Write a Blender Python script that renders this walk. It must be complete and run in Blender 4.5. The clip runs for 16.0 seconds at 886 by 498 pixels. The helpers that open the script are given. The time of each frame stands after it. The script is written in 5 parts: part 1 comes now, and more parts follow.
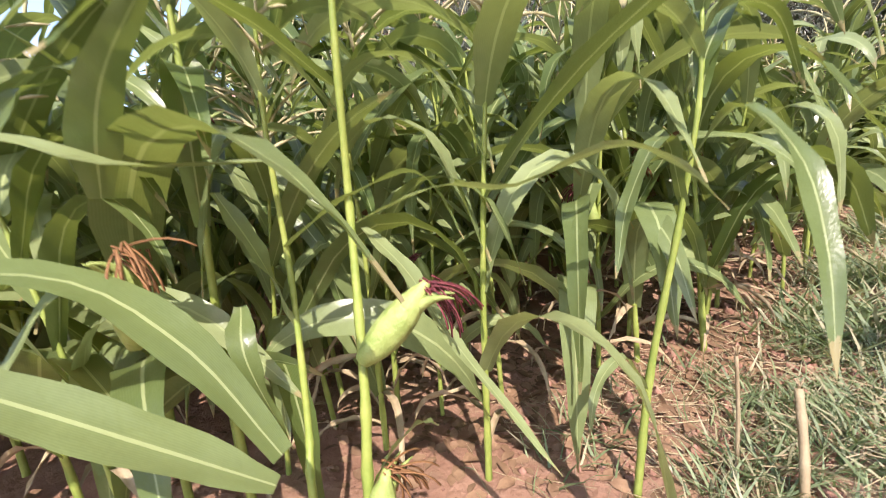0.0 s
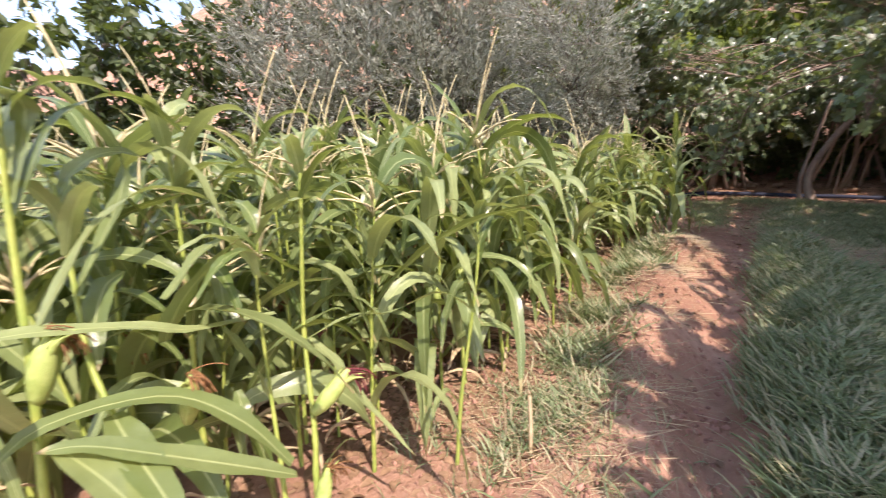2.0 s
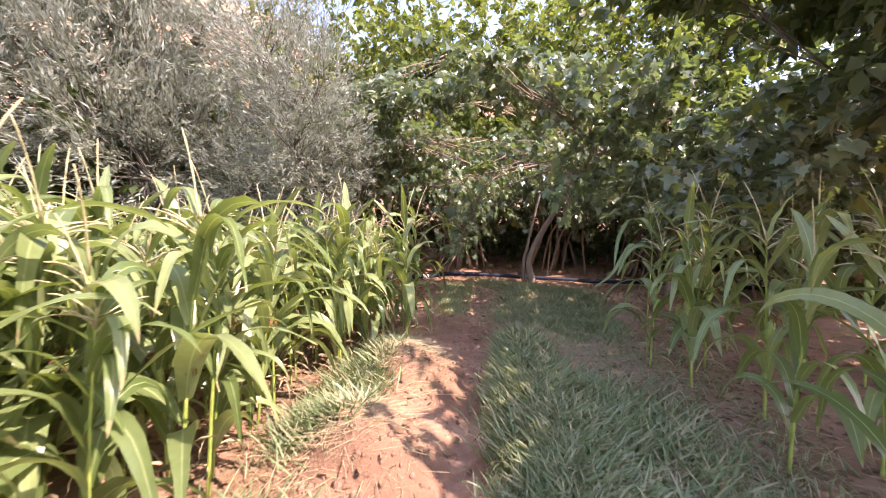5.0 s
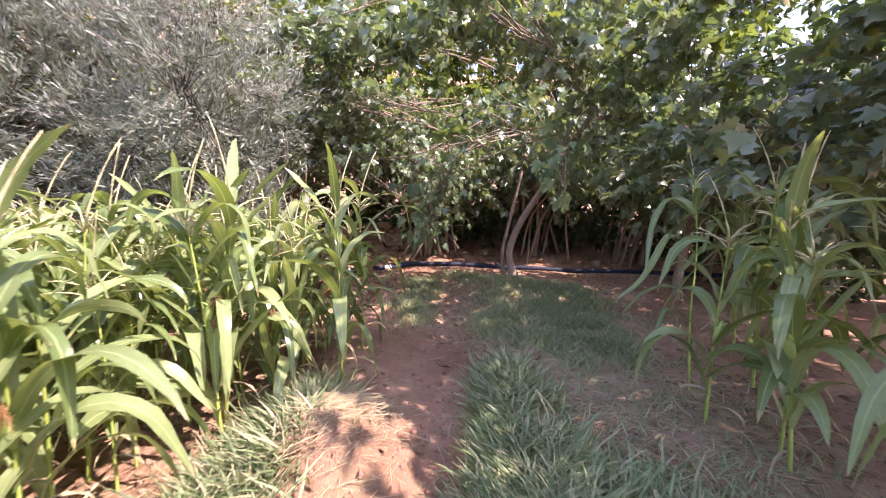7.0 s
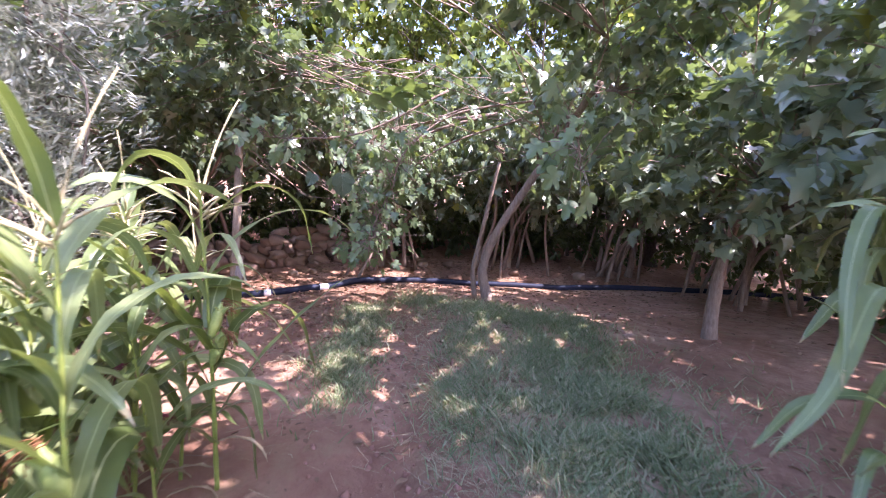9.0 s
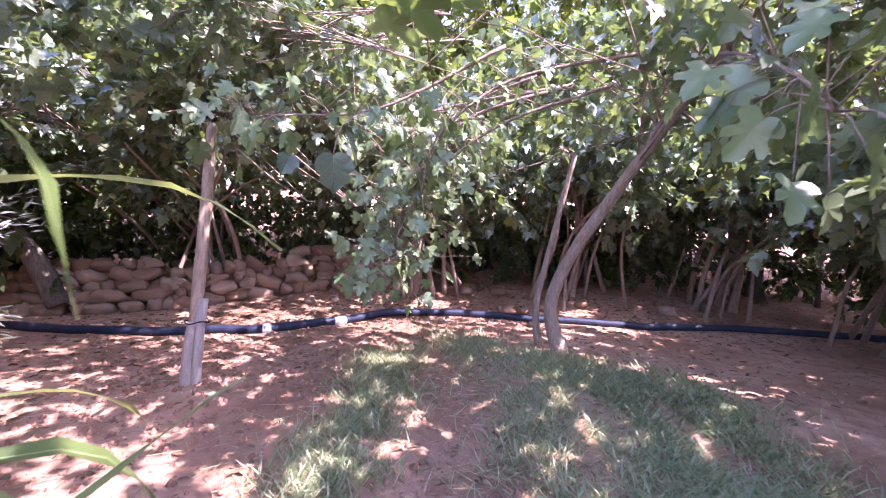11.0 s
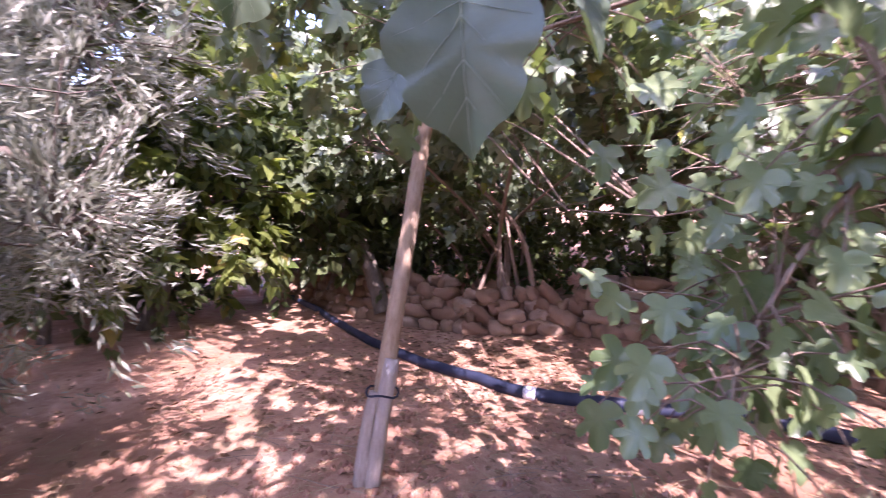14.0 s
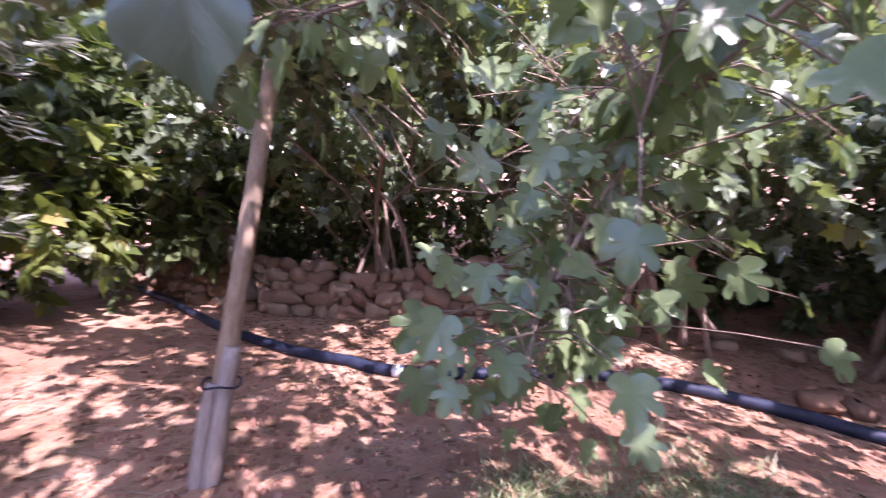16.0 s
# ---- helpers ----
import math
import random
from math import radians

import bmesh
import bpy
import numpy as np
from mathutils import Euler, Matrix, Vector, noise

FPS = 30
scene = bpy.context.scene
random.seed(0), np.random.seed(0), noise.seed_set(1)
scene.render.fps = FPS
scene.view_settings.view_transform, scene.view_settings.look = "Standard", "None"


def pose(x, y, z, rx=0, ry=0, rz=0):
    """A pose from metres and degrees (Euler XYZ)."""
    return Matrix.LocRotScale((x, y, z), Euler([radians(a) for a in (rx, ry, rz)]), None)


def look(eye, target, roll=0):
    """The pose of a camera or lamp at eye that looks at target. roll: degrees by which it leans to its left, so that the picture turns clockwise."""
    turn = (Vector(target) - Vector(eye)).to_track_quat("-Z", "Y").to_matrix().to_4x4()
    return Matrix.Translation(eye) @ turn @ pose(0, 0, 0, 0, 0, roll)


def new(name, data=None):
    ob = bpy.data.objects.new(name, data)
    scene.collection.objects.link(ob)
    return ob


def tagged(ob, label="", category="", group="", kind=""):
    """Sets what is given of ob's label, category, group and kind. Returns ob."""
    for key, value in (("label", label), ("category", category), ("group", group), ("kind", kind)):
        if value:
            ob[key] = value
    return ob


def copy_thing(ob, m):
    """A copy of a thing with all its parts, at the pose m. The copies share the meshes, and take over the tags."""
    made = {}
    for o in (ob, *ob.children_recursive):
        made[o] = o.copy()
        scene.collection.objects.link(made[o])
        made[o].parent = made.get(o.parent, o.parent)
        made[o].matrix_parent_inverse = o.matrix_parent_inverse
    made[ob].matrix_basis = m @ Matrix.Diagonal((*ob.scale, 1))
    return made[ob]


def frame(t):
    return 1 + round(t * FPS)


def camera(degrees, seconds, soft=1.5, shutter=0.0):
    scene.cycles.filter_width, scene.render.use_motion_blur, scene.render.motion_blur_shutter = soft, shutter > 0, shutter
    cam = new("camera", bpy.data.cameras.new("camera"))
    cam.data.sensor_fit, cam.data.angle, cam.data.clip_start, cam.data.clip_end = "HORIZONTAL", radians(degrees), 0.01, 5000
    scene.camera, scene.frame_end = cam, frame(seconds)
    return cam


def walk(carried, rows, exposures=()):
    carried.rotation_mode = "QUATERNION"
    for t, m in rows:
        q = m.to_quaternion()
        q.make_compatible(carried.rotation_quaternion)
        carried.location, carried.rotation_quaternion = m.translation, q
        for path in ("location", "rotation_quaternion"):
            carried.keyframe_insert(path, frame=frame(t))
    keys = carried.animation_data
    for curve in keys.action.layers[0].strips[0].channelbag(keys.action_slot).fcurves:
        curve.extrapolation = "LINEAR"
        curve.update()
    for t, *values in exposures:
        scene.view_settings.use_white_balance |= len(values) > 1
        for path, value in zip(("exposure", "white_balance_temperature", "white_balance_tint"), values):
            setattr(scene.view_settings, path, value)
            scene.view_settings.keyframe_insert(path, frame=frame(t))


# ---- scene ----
cam = camera(95.1, 16.0, 1.0, 0.35)
PATH = [
    (0, (0.012, -0.055, 0.9), (-0.147, 1.898, 0.503), -5.4),
    (0.5, (-0.019, -0.213, 1.132), (-0.152, 1.734, 0.694), -4.3),
    (1, (-0.09, -0.548, 1.396), (-0.108, 1.394, 0.916), -3.2),
    (1.5, (-0.148, -0.764, 1.455), (0.071, 1.178, 1.03), -2.3),
    (2, (-0.093, -0.834, 1.443), (0.41, 1.064, 1.063), -2.1),
    (2.5, (0.154, -0.822, 1.409), (0.959, 0.978, 1.075), -1.3),
    (3, (0.473, -0.711, 1.434), (1.533, 0.964, 1.171), -1.0),
    (3.5, (0.773, -0.433, 1.441), (2.014, 1.125, 1.269), -0.6),
    (4, (1.047, -0.194, 1.468), (2.391, 1.285, 1.384), 0.3),
    (4.2, (1.142, -0.098, 1.464), (2.51, 1.361, 1.408), 0.5),
    (6.3, (2.463, 0.949, 1.646), (3.922, 2.313, 1.555), 0.9),
    (6.5, (2.553, 1.022, 1.637), (4.024, 2.374, 1.535), 0.9),
    (7, (2.874, 1.348, 1.585), (4.378, 2.659, 1.448), 1.0),
    (7.5, (3.213, 1.657, 1.664), (4.755, 2.922, 1.516), 1.1),
    (8, (3.678, 1.943, 1.645), (5.253, 3.167, 1.495), 1.1),
    (8.5, (4.102, 2.256, 1.631), (5.703, 3.447, 1.493), 1.5),
    (9, (4.462, 2.528, 1.696), (6.079, 3.696, 1.561), 1.5),
    (9.5, (4.919, 2.84, 1.704), (6.511, 4.045, 1.591), 1.7),
    (10, (5.186, 3.04, 1.722), (6.722, 4.318, 1.644), 1.4),
    (10.2, (5.291, 3.157, 1.695), (6.813, 4.455, 1.649), 1.4),
    (12.3, (6.527, 4.242, 1.624), (7.935, 5.662, 1.589), 2.9),
    (12.5, (6.655, 4.399, 1.657), (8.045, 5.838, 1.647), 3.6),
    (13, (6.844, 4.602, 1.711), (7.967, 6.257, 1.745), 2.5),
    (13.5, (7.022, 4.849, 1.755), (7.537, 6.782, 1.782), 4.2),
    (14, (6.99, 4.984, 1.763), (7.069, 6.982, 1.729), 4.3),
    (14.5, (6.933, 5.019, 1.757), (6.726, 7.007, 1.693), 4.3),
    (15, (6.939, 5.025, 1.75), (6.74, 7.014, 1.68), 4.2),
    (15.5, (7.013, 4.987, 1.757), (7.177, 6.98, 1.691), 3.8),
    (16, (7.197, 4.971, 1.736), (7.805, 6.875, 1.669), 4.1),
]
walk(cam, [(t, look(eye, target, roll)) for t, eye, target, roll in PATH],
     exposures=[(0.0, 1.6, 6600, 21), (1.5, 1.55, 6850, 23), (2.5, 1.85, 7150, 27), (3.5, 2.1, 7300, 29), (7.0, 2.4, 6700, 34), (10.0, 3.05, 5750, 45), (12.5, 3.4, 6000, 56), (14.5, 2.9, 6050, 50), (16.0, 2.8, 5900, 48)])

# ---- light ----
SUN_WAY = Vector((0.25, -0.97, 0.0)).normalized()
SUN_ELEVATION = 52.0
world = bpy.data.worlds.new("sky")
scene.world = world
world.use_nodes = True
sky = world.node_tree.nodes.new("ShaderNodeTexSky")
sky.sky_type = "NISHITA"
sky.sun_disc = False
sky.sun_elevation = radians(SUN_ELEVATION)
sky.sun_rotation = math.atan2(SUN_WAY.x, SUN_WAY.y)
world.node_tree.links.new(sky.outputs[0], world.node_tree.nodes["Background"].inputs[0])
world.node_tree.nodes["Background"].inputs[1].default_value = 0.15
sun = new("sun", bpy.data.lights.new("sun", "SUN"))
sun.data.energy = 2.7
sun.data.angle = radians(0.55)
sun.data.color = (1.0, 0.95, 0.87)
e = radians(SUN_ELEVATION)
sun.matrix_world = look((SUN_WAY.x * math.cos(e) * 30, SUN_WAY.y * math.cos(e) * 30, 30 * math.sin(e)), (0, 0, 0))


# ---- materials ----
class Nodes:
    """A small builder for one material's nodes."""

    def __init__(self, name, roughness=0.8):
        self.mat = bpy.data.materials.new(name)
        self.mat.use_nodes = True
        self.tree = self.mat.node_tree
        self.bsdf = self.tree.nodes["Principled BSDF"]
        self.out = self.tree.nodes["Material Output"]
        self.bsdf.inputs["Roughness"].default_value = roughness

    def add(self, kind, **values):
        n = self.tree.nodes.new(kind)
        for key, v in values.items():
            n.inputs[key].default_value = v
        return n

    def link(self, a, b):
        self.tree.links.new(a, b)

    def coords(self):
        return self.add("ShaderNodeTexCoord").outputs["Object"]

    def place(self):
        return self.add("ShaderNodeNewGeometry").outputs["Position"]

    def noise(self, scale, detail=4.0, vector=None, rough=0.55):
        n = self.add("ShaderNodeTexNoise", Scale=scale, Detail=detail, Roughness=rough)
        self.link(vector or self.place(), n.inputs["Vector"])
        return n.outputs["Fac"]

    def ramp(self, fac, stops):
        n = self.add("ShaderNodeValToRGB")
        els = n.color_ramp.elements
        while len(els) < len(stops):
            els.new(0.5)
        for el, (p, c) in zip(els, stops):
            el.position, el.color = p, (*c, 1)
        self.link(fac, n.inputs[0])
        return n.outputs[0]

    def mix(self, fac, a, b, mode="MIX"):
        n = self.tree.nodes.new("ShaderNodeMix")
        n.data_type, n.blend_type = "RGBA", mode
        for sock, v in ((n.inputs[0], fac), (n.inputs[6], a), (n.inputs[7], b)):
            if isinstance(v, (float, int)):
                sock.default_value = v
            elif isinstance(v, tuple):
                sock.default_value = (*v, 1)
            else:
                self.link(v, sock)
        return n.outputs[2]

    def math(self, op, a, b=0.0):
        n = self.tree.nodes.new("ShaderNodeMath")
        n.operation = op
        for sock, v in zip(n.inputs, (a, b)):
            if isinstance(v, (float, int)):
                sock.default_value = v
            else:
                self.link(v, sock)
        return n.outputs[0]

    def bump(self, height, strength=0.4, distance=0.01, after=None):
        n = self.add("ShaderNodeBump", Strength=strength, Distance=distance)
        self.link(height, n.inputs["Height"])
        if after:
            self.link(after, n.inputs["Normal"])
        return n.outputs[0]

    def done(self, colour, normal=None):
        if isinstance(colour, tuple):
            self.bsdf.inputs["Base Color"].default_value = (*colour, 1)
        else:
            self.link(colour, self.bsdf.inputs["Base Color"])
        if normal:
            self.link(normal, self.bsdf.inputs["Normal"])
        return self.mat


def leafy(name, dark, light, rough=0.45, through_light=0.35, glow=(0.30, 0.42, 0.05), island=True, veins=False, specular=0.5, old=None, old_share=0.03):
    """A leaf: two tones picked leaf by leaf, fine mottling, and light that comes through the blade."""
    m = Nodes(name, rough)
    m.bsdf.inputs["Specular IOR Level"].default_value = specular
    pick = m.add("ShaderNodeNewGeometry").outputs["Random Per Island"] if island else m.add("ShaderNodeObjectInfo").outputs["Random"]
    tone = m.mix(pick, dark, light)
    if old:
        tone = m.mix(m.math("LESS_THAN", m.math("FRACT", m.math("MULTIPLY", pick, 17.3)), old_share), tone, old)
    tone = m.mix(m.math("MULTIPLY", m.noise(23.0, 3.0), 0.5), tone, tuple(c * 0.6 for c in dark))
    normal = m.bump(m.noise(90.0, 3.0), 0.25, 0.004)
    if veins:
        uv = m.add("ShaderNodeUVMap").outputs[0]
        sep = m.add("ShaderNodeSeparateXYZ")
        m.link(uv, sep.inputs[0])
        across = m.math("ABSOLUTE", m.math("SUBTRACT", sep.outputs[0], 0.5))
        rib = m.math("LESS_THAN", across, 0.035)
        stripes = m.math("SINE", m.math("MULTIPLY", sep.outputs[0], 150.0))
        tone = m.mix(m.math("MULTIPLY", m.math("ADD", stripes, 1.0), 0.025), tone, tuple(min(1.0, c * 1.9) for c in light))
        tone = m.mix(m.math("MULTIPLY", rib, 0.75), tone, (0.42, 0.48, 0.22))
        tip = m.math("MULTIPLY", m.math("GREATER_THAN", m.math("ADD", sep.outputs[1], m.math("MULTIPLY", m.noise(30.0), 0.22)), 1.06), 0.8)
        tone = m.mix(tip, tone, (0.40, 0.32, 0.16))
    m.done(tone, normal)
    tr = m.tree.nodes.new("ShaderNodeBsdfTranslucent")
    m.link(m.mix(0.45, tone, glow), tr.inputs[0])
    m.link(normal, tr.inputs["Normal"])
    both = m.add("ShaderNodeMixShader", Fac=through_light)
    m.link(m.bsdf.outputs[0], both.inputs[1])
    m.link(tr.outputs[0], both.inputs[2])
    m.link(both.outputs[0], m.out.inputs["Surface"])
    return m.mat


def soil_material():
    m = Nodes("red_soil", 0.95)
    m.bsdf.inputs["Specular IOR Level"].default_value = 0.15
    wide = m.noise(0.9, 5.0)
    tone = m.ramp(wide, [(0.3, (0.26, 0.14, 0.088)), (0.5, (0.40, 0.23, 0.155)), (0.72, (0.55, 0.36, 0.255))])
    tone = m.mix(m.ramp(m.noise(7.0, 6.0, rough=0.7), [(0.42, (0, 0, 0)), (0.7, (0.75, 0.75, 0.75))]), tone, (0.23, 0.115, 0.075))
    tone = m.mix(m.ramp(m.noise(2.3, 6.0, rough=0.7), [(0.52, (0, 0, 0)), (0.68, (0.6, 0.6, 0.6))]), tone, (0.30, 0.23, 0.13))
    v = m.add("ShaderNodeTexVoronoi", Scale=30.0)
    m.link(m.place(), v.inputs["Vector"])
    crumbs = m.bump(v.outputs["Distance"], 0.5, 0.012)
    return m.done(tone, m.bump(m.noise(55.0, 8.0, rough=0.75), 0.8, 0.02, crumbs))


def bark_material(name, a, b, scale=14.0):
    m = Nodes(name, 0.9)
    m.bsdf.inputs["Specular IOR Level"].default_value = 0.2
    mp = m.add("ShaderNodeMapping")
    mp.inputs["Scale"].default_value = (1, 1, 0.22)
    m.link(m.place(), mp.inputs["Vector"])
    grain = m.noise(scale * 3, 6.0, mp.outputs[0], 0.7)
    tone = m.ramp(grain, [(0.3, a), (0.68, b)])
    tone = m.mix(m.math("MULTIPLY", m.noise(5.0), 0.6), tone, tuple(c * 0.6 for c in a))
    return m.done(tone, m.bump(grain, 0.8, 0.015))


def plain(name, a, b, rough=0.7, scale=12.0, bump=0.3, island=False, specular=0.4):
    """Two mottled tones with fine relief; island also varies piece by piece."""
    m = Nodes(name, rough)
    m.bsdf.inputs["Specular IOR Level"].default_value = specular
    tone = m.ramp(m.noise(scale, 5.0), [(0.3, a), (0.7, b)])
    if island:
        pick = m.add("ShaderNodeNewGeometry").outputs["Random Per Island"]
        tone = m.mix(m.math("MULTIPLY", pick, 0.7), tone, tuple(0.5 * (p + q) * 0.55 for p, q in zip(a, b)))
    return m.done(tone, m.bump(m.noise(scale * 6, 5.0), bump, 0.01))


def stone_material():
    m = Nodes("fieldstone", 0.9)
    m.bsdf.inputs["Specular IOR Level"].default_value = 0.2
    pick = m.add("ShaderNodeObjectInfo").outputs["Random"]
    tone = m.ramp(pick, [(0.0, (0.22, 0.13, 0.085)), (0.45, (0.33, 0.215, 0.14)), (1.0, (0.42, 0.32, 0.24))])
    tone = m.mix(m.math("MULTIPLY", m.noise(9.0, 6.0, rough=0.7), 0.8), tone, (0.20, 0.11, 0.075))
    return m.done(tone, m.bump(m.noise(40.0, 7.0, rough=0.7), 0.7, 0.015))


SOIL = soil_material()
CORN_LEAF = leafy("maize_leaf", (0.09, 0.14, 0.037), (0.35, 0.41, 0.185), 0.29, 0.31, (0.44, 0.52, 0.05), island=False, veins=True)
CORN_FAR = leafy("maize_leaf_far", (0.09, 0.14, 0.037), (0.35, 0.41, 0.185), 0.29, 0.31, (0.44, 0.52, 0.05), old=(0.36, 0.30, 0.13), old_share=0.05)
CORN_STALK = plain("maize_stalk", (0.20, 0.27, 0.05), (0.34, 0.38, 0.09), 0.5, 18.0, 0.2)
HUSK = plain("maize_husk", (0.22, 0.30, 0.07), (0.38, 0.44, 0.14), 0.5, 25.0, 0.3)
SILK = plain("maize_silk", (0.10, 0.015, 0.022), (0.22, 0.05, 0.05), 0.6, 60.0, 0.2)
OLD_SILK = plain("maize_old_silk", (0.16, 0.07, 0.025), (0.30, 0.15, 0.06), 0.7, 60.0, 0.2)
TASSEL = plain("maize_tassel", (0.40, 0.34, 0.17), (0.56, 0.50, 0.30), 0.8, 60.0, 0.3)
STRAW = plain("dry_straw", (0.34, 0.25, 0.14), (0.54, 0.43, 0.26), 0.8, 30.0, 0.3, island=True)
FIG_LEAF = leafy("fig_leaf", (0.11, 0.15, 0.09), (0.26, 0.31, 0.19), 0.30, 0.3, (0.36, 0.50, 0.04), specular=0.8, old=(0.30, 0.30, 0.05), old_share=0.02)
FIG_NEAR = leafy("fig_leaf_near", (0.09, 0.14, 0.06), (0.24, 0.31, 0.15), 0.33, 0.3, (0.36, 0.50, 0.04), island=False, specular=0.6)
# darker copy of the near fig leaf; its shade is put into the colour
FIG_BROAD_SHADED = leafy("fig_leaf_broad_shaded", (0.055, 0.09, 0.055), (0.12, 0.165, 0.105), 0.4, 0.18, (0.30, 0.44, 0.05), island=False, specular=0.5)
OLIVE_LEAF = leafy("olive_leaf", (0.11, 0.125, 0.075), (0.50, 0.52, 0.43), 0.36, 0.32, (0.46, 0.46, 0.34), specular=0.6)
GREEN_LEAF = leafy("broad_leaf", (0.07, 0.11, 0.025), (0.23, 0.27, 0.07), 0.45, 0.4, (0.42, 0.52, 0.06), old=(0.34, 0.27, 0.08), old_share=0.04)
DARK_LEAF = leafy("dark_leaf", (0.045, 0.07, 0.025), (0.11, 0.14, 0.05), 0.5, 0.25, (0.30, 0.42, 0.05))
GRASS = leafy("grass_blade", (0.12, 0.17, 0.07), (0.34, 0.41, 0.21), 0.5, 0.3, (0.32, 0.42, 0.08), old=(0.52, 0.46, 0.28), old_share=0.33)
LITTER = plain("leaf_litter", (0.16, 0.085, 0.045), (0.34, 0.21, 0.12), 0.85, 20.0, 0.3, island=True)
FIG_BARK = bark_material("fig_bark", (0.22, 0.155, 0.115), (0.42, 0.32, 0.25))
OLIVE_BARK = bark_material("olive_bark", (0.10, 0.08, 0.065), (0.25, 0.21, 0.17))
POST_WOOD = bark_material("weathered_wood", (0.28, 0.19, 0.125), (0.50, 0.38, 0.27), 20.0)
POST_GREY = bark_material("grey_wood", (0.36, 0.30, 0.27), (0.55, 0.47, 0.42), 22.0)
PIPE_BLACK = plain("black_polythene", (0.010, 0.014, 0.030), (0.022, 0.027, 0.050), 0.62, 9.0, 0.15, specular=0.25)
PIPE_TAPE = plain("white_tape", (0.5, 0.5, 0.52), (0.7, 0.7, 0.72), 0.5, 20.0, 0.2)
STONE = stone_material()
CLOD = plain("soil_clod", (0.30, 0.15, 0.10), (0.50, 0.28, 0.21), 0.95, 20.0, 0.6, island=True, specular=0.15)


# ---- mesh helpers ----
def mesh_from(name, verts, faces, mat, smooth=True, uv=None):
    """faces: an array (n, k) of corners, or a list of tuples."""
    me = bpy.data.meshes.new(name)
    verts = np.asarray(verts, dtype=np.float32)
    if isinstance(faces, np.ndarray):
        n, k = faces.shape
        me.vertices.add(len(verts))
        me.vertices.foreach_set("co", verts.ravel())
        me.loops.add(n * k)
        me.loops.foreach_set("vertex_index", faces.astype(np.int32).ravel())
        me.polygons.add(n)
        me.polygons.foreach_set("loop_start", np.arange(0, n * k, k, dtype=np.int32))
        me.polygons.foreach_set("loop_total", np.full(n, k, dtype=np.int32))
        me.update(calc_edges=True)
        me.validate()
    else:
        me.from_pydata([tuple(v) for v in verts], [], faces)
        me.update()
    if uv is not None:
        layer = me.uv_layers.new(name="UVMap")
        idx = np.empty(len(me.loops), dtype=np.int32)
        me.loops.foreach_get("vertex_index", idx)
        layer.data.foreach_set("uv", np.asarray(uv, dtype=np.float32)[idx].ravel())
    me.polygons.foreach_set("use_smooth", np.full(len(me.polygons), smooth))
    me.materials.append(mat)
    return me


def part(name, me, parent, label="", kind="", at=None):
    ob = new(name, me)
    ob.parent = parent
    if at is not None:
        ob.matrix_basis = at
    return tagged(ob, label, kind=kind)


def thing(name, at, label, category, group="", kind=""):
    ob = new(name)
    ob.matrix_basis = at if isinstance(at, Matrix) else Matrix.Translation(at)
    ob.empty_display_size = 0.1
    return tagged(ob, label, category, group, kind)


def smooth_line(pts, n):
    """n points on a Catmull-Rom line through pts."""
    p = np.asarray(pts, dtype=float)
    p = np.vstack([2 * p[0] - p[1], p, 2 * p[-1] - p[-2]])
    out = []
    for u in np.linspace(0, len(p) - 3 - 1e-6, n):
        i, f = int(u), u - int(u)
        a, b, c, d = p[i:i + 4]
        out.append(0.5 * (2 * b + (c - a) * f + (2 * a - 5 * b + 4 * c - d) * f * f + (3 * b - a - 3 * c + d) * f ** 3))
    return np.array(out)


def tube(pts, radii, sides=6, knobs=0.0, rng=None):
    """Vertices and quads of a tube along pts, closed at its ends by tapering in."""
    pts = np.asarray(pts, dtype=float)
    n = len(pts)
    tang = np.gradient(pts, axis=0)
    tang /= np.linalg.norm(tang, axis=1)[:, None] + 1e-9
    ref = np.array([0.31, 0.17, 0.94]) if abs(tang[0, 2]) < 0.8 else np.array([1.0, 0.1, 0.0])
    s = np.cross(tang, ref)
    s /= np.linalg.norm(s, axis=1)[:, None] + 1e-9
    b = np.cross(tang, s)
    ang = np.arange(sides) * 2 * np.pi / sides
    r = np.asarray(radii, dtype=float)[:, None] * np.ones((1, sides))
    if knobs:
        r = r * (1 + knobs * (rng.random((n, sides)) - 0.5) * 2)
    v = pts[:, None, :] + r[..., None] * (np.cos(ang)[None, :, None] * s[:, None, :] + np.sin(ang)[None, :, None] * b[:, None, :])
    i, j = np.meshgrid(np.arange(n - 1), np.arange(sides), indexing="ij")
    j2 = (j + 1) % sides
    q = np.stack([i * sides + j, i * sides + j2, (i + 1) * sides + j2, (i + 1) * sides + j], -1).reshape(-1, 4)
    cap = np.vstack([pts[:1], pts[-1:]])
    v = np.vstack([v.reshape(-1, 3), cap])
    c0, c1, last = n * sides, n * sides + 1, (n - 1) * sides
    k = np.arange(0, sides - 1, 2)
    caps = [[c0, (a + 2) % sides, a + 1, a] for a in k] + [[c1, last + a, last + a + 1, last + (a + 2) % sides] for a in k]
    return v, np.vstack([q, np.array(caps)])


def join(pieces):
    vs, fs, n = [], [], 0
    for v, f in pieces:
        vs.append(v)
        fs.append(f + n)
        n += len(v)
    return np.vstack(vs), np.vstack(fs)


def cloud(template_v, template_f, places):
    """Copies of a small template at an (n, 3, 4) array of poses, as one vertex and face array."""
    tv = np.c_[template_v, np.ones(len(template_v))]
    v = np.einsum("nij,kj->nki", places, tv).reshape(-1, 3)
    f = (template_f[None] + (np.arange(len(places)) * len(template_v))[:, None, None]).reshape(-1, template_f.shape[1])
    return v, f


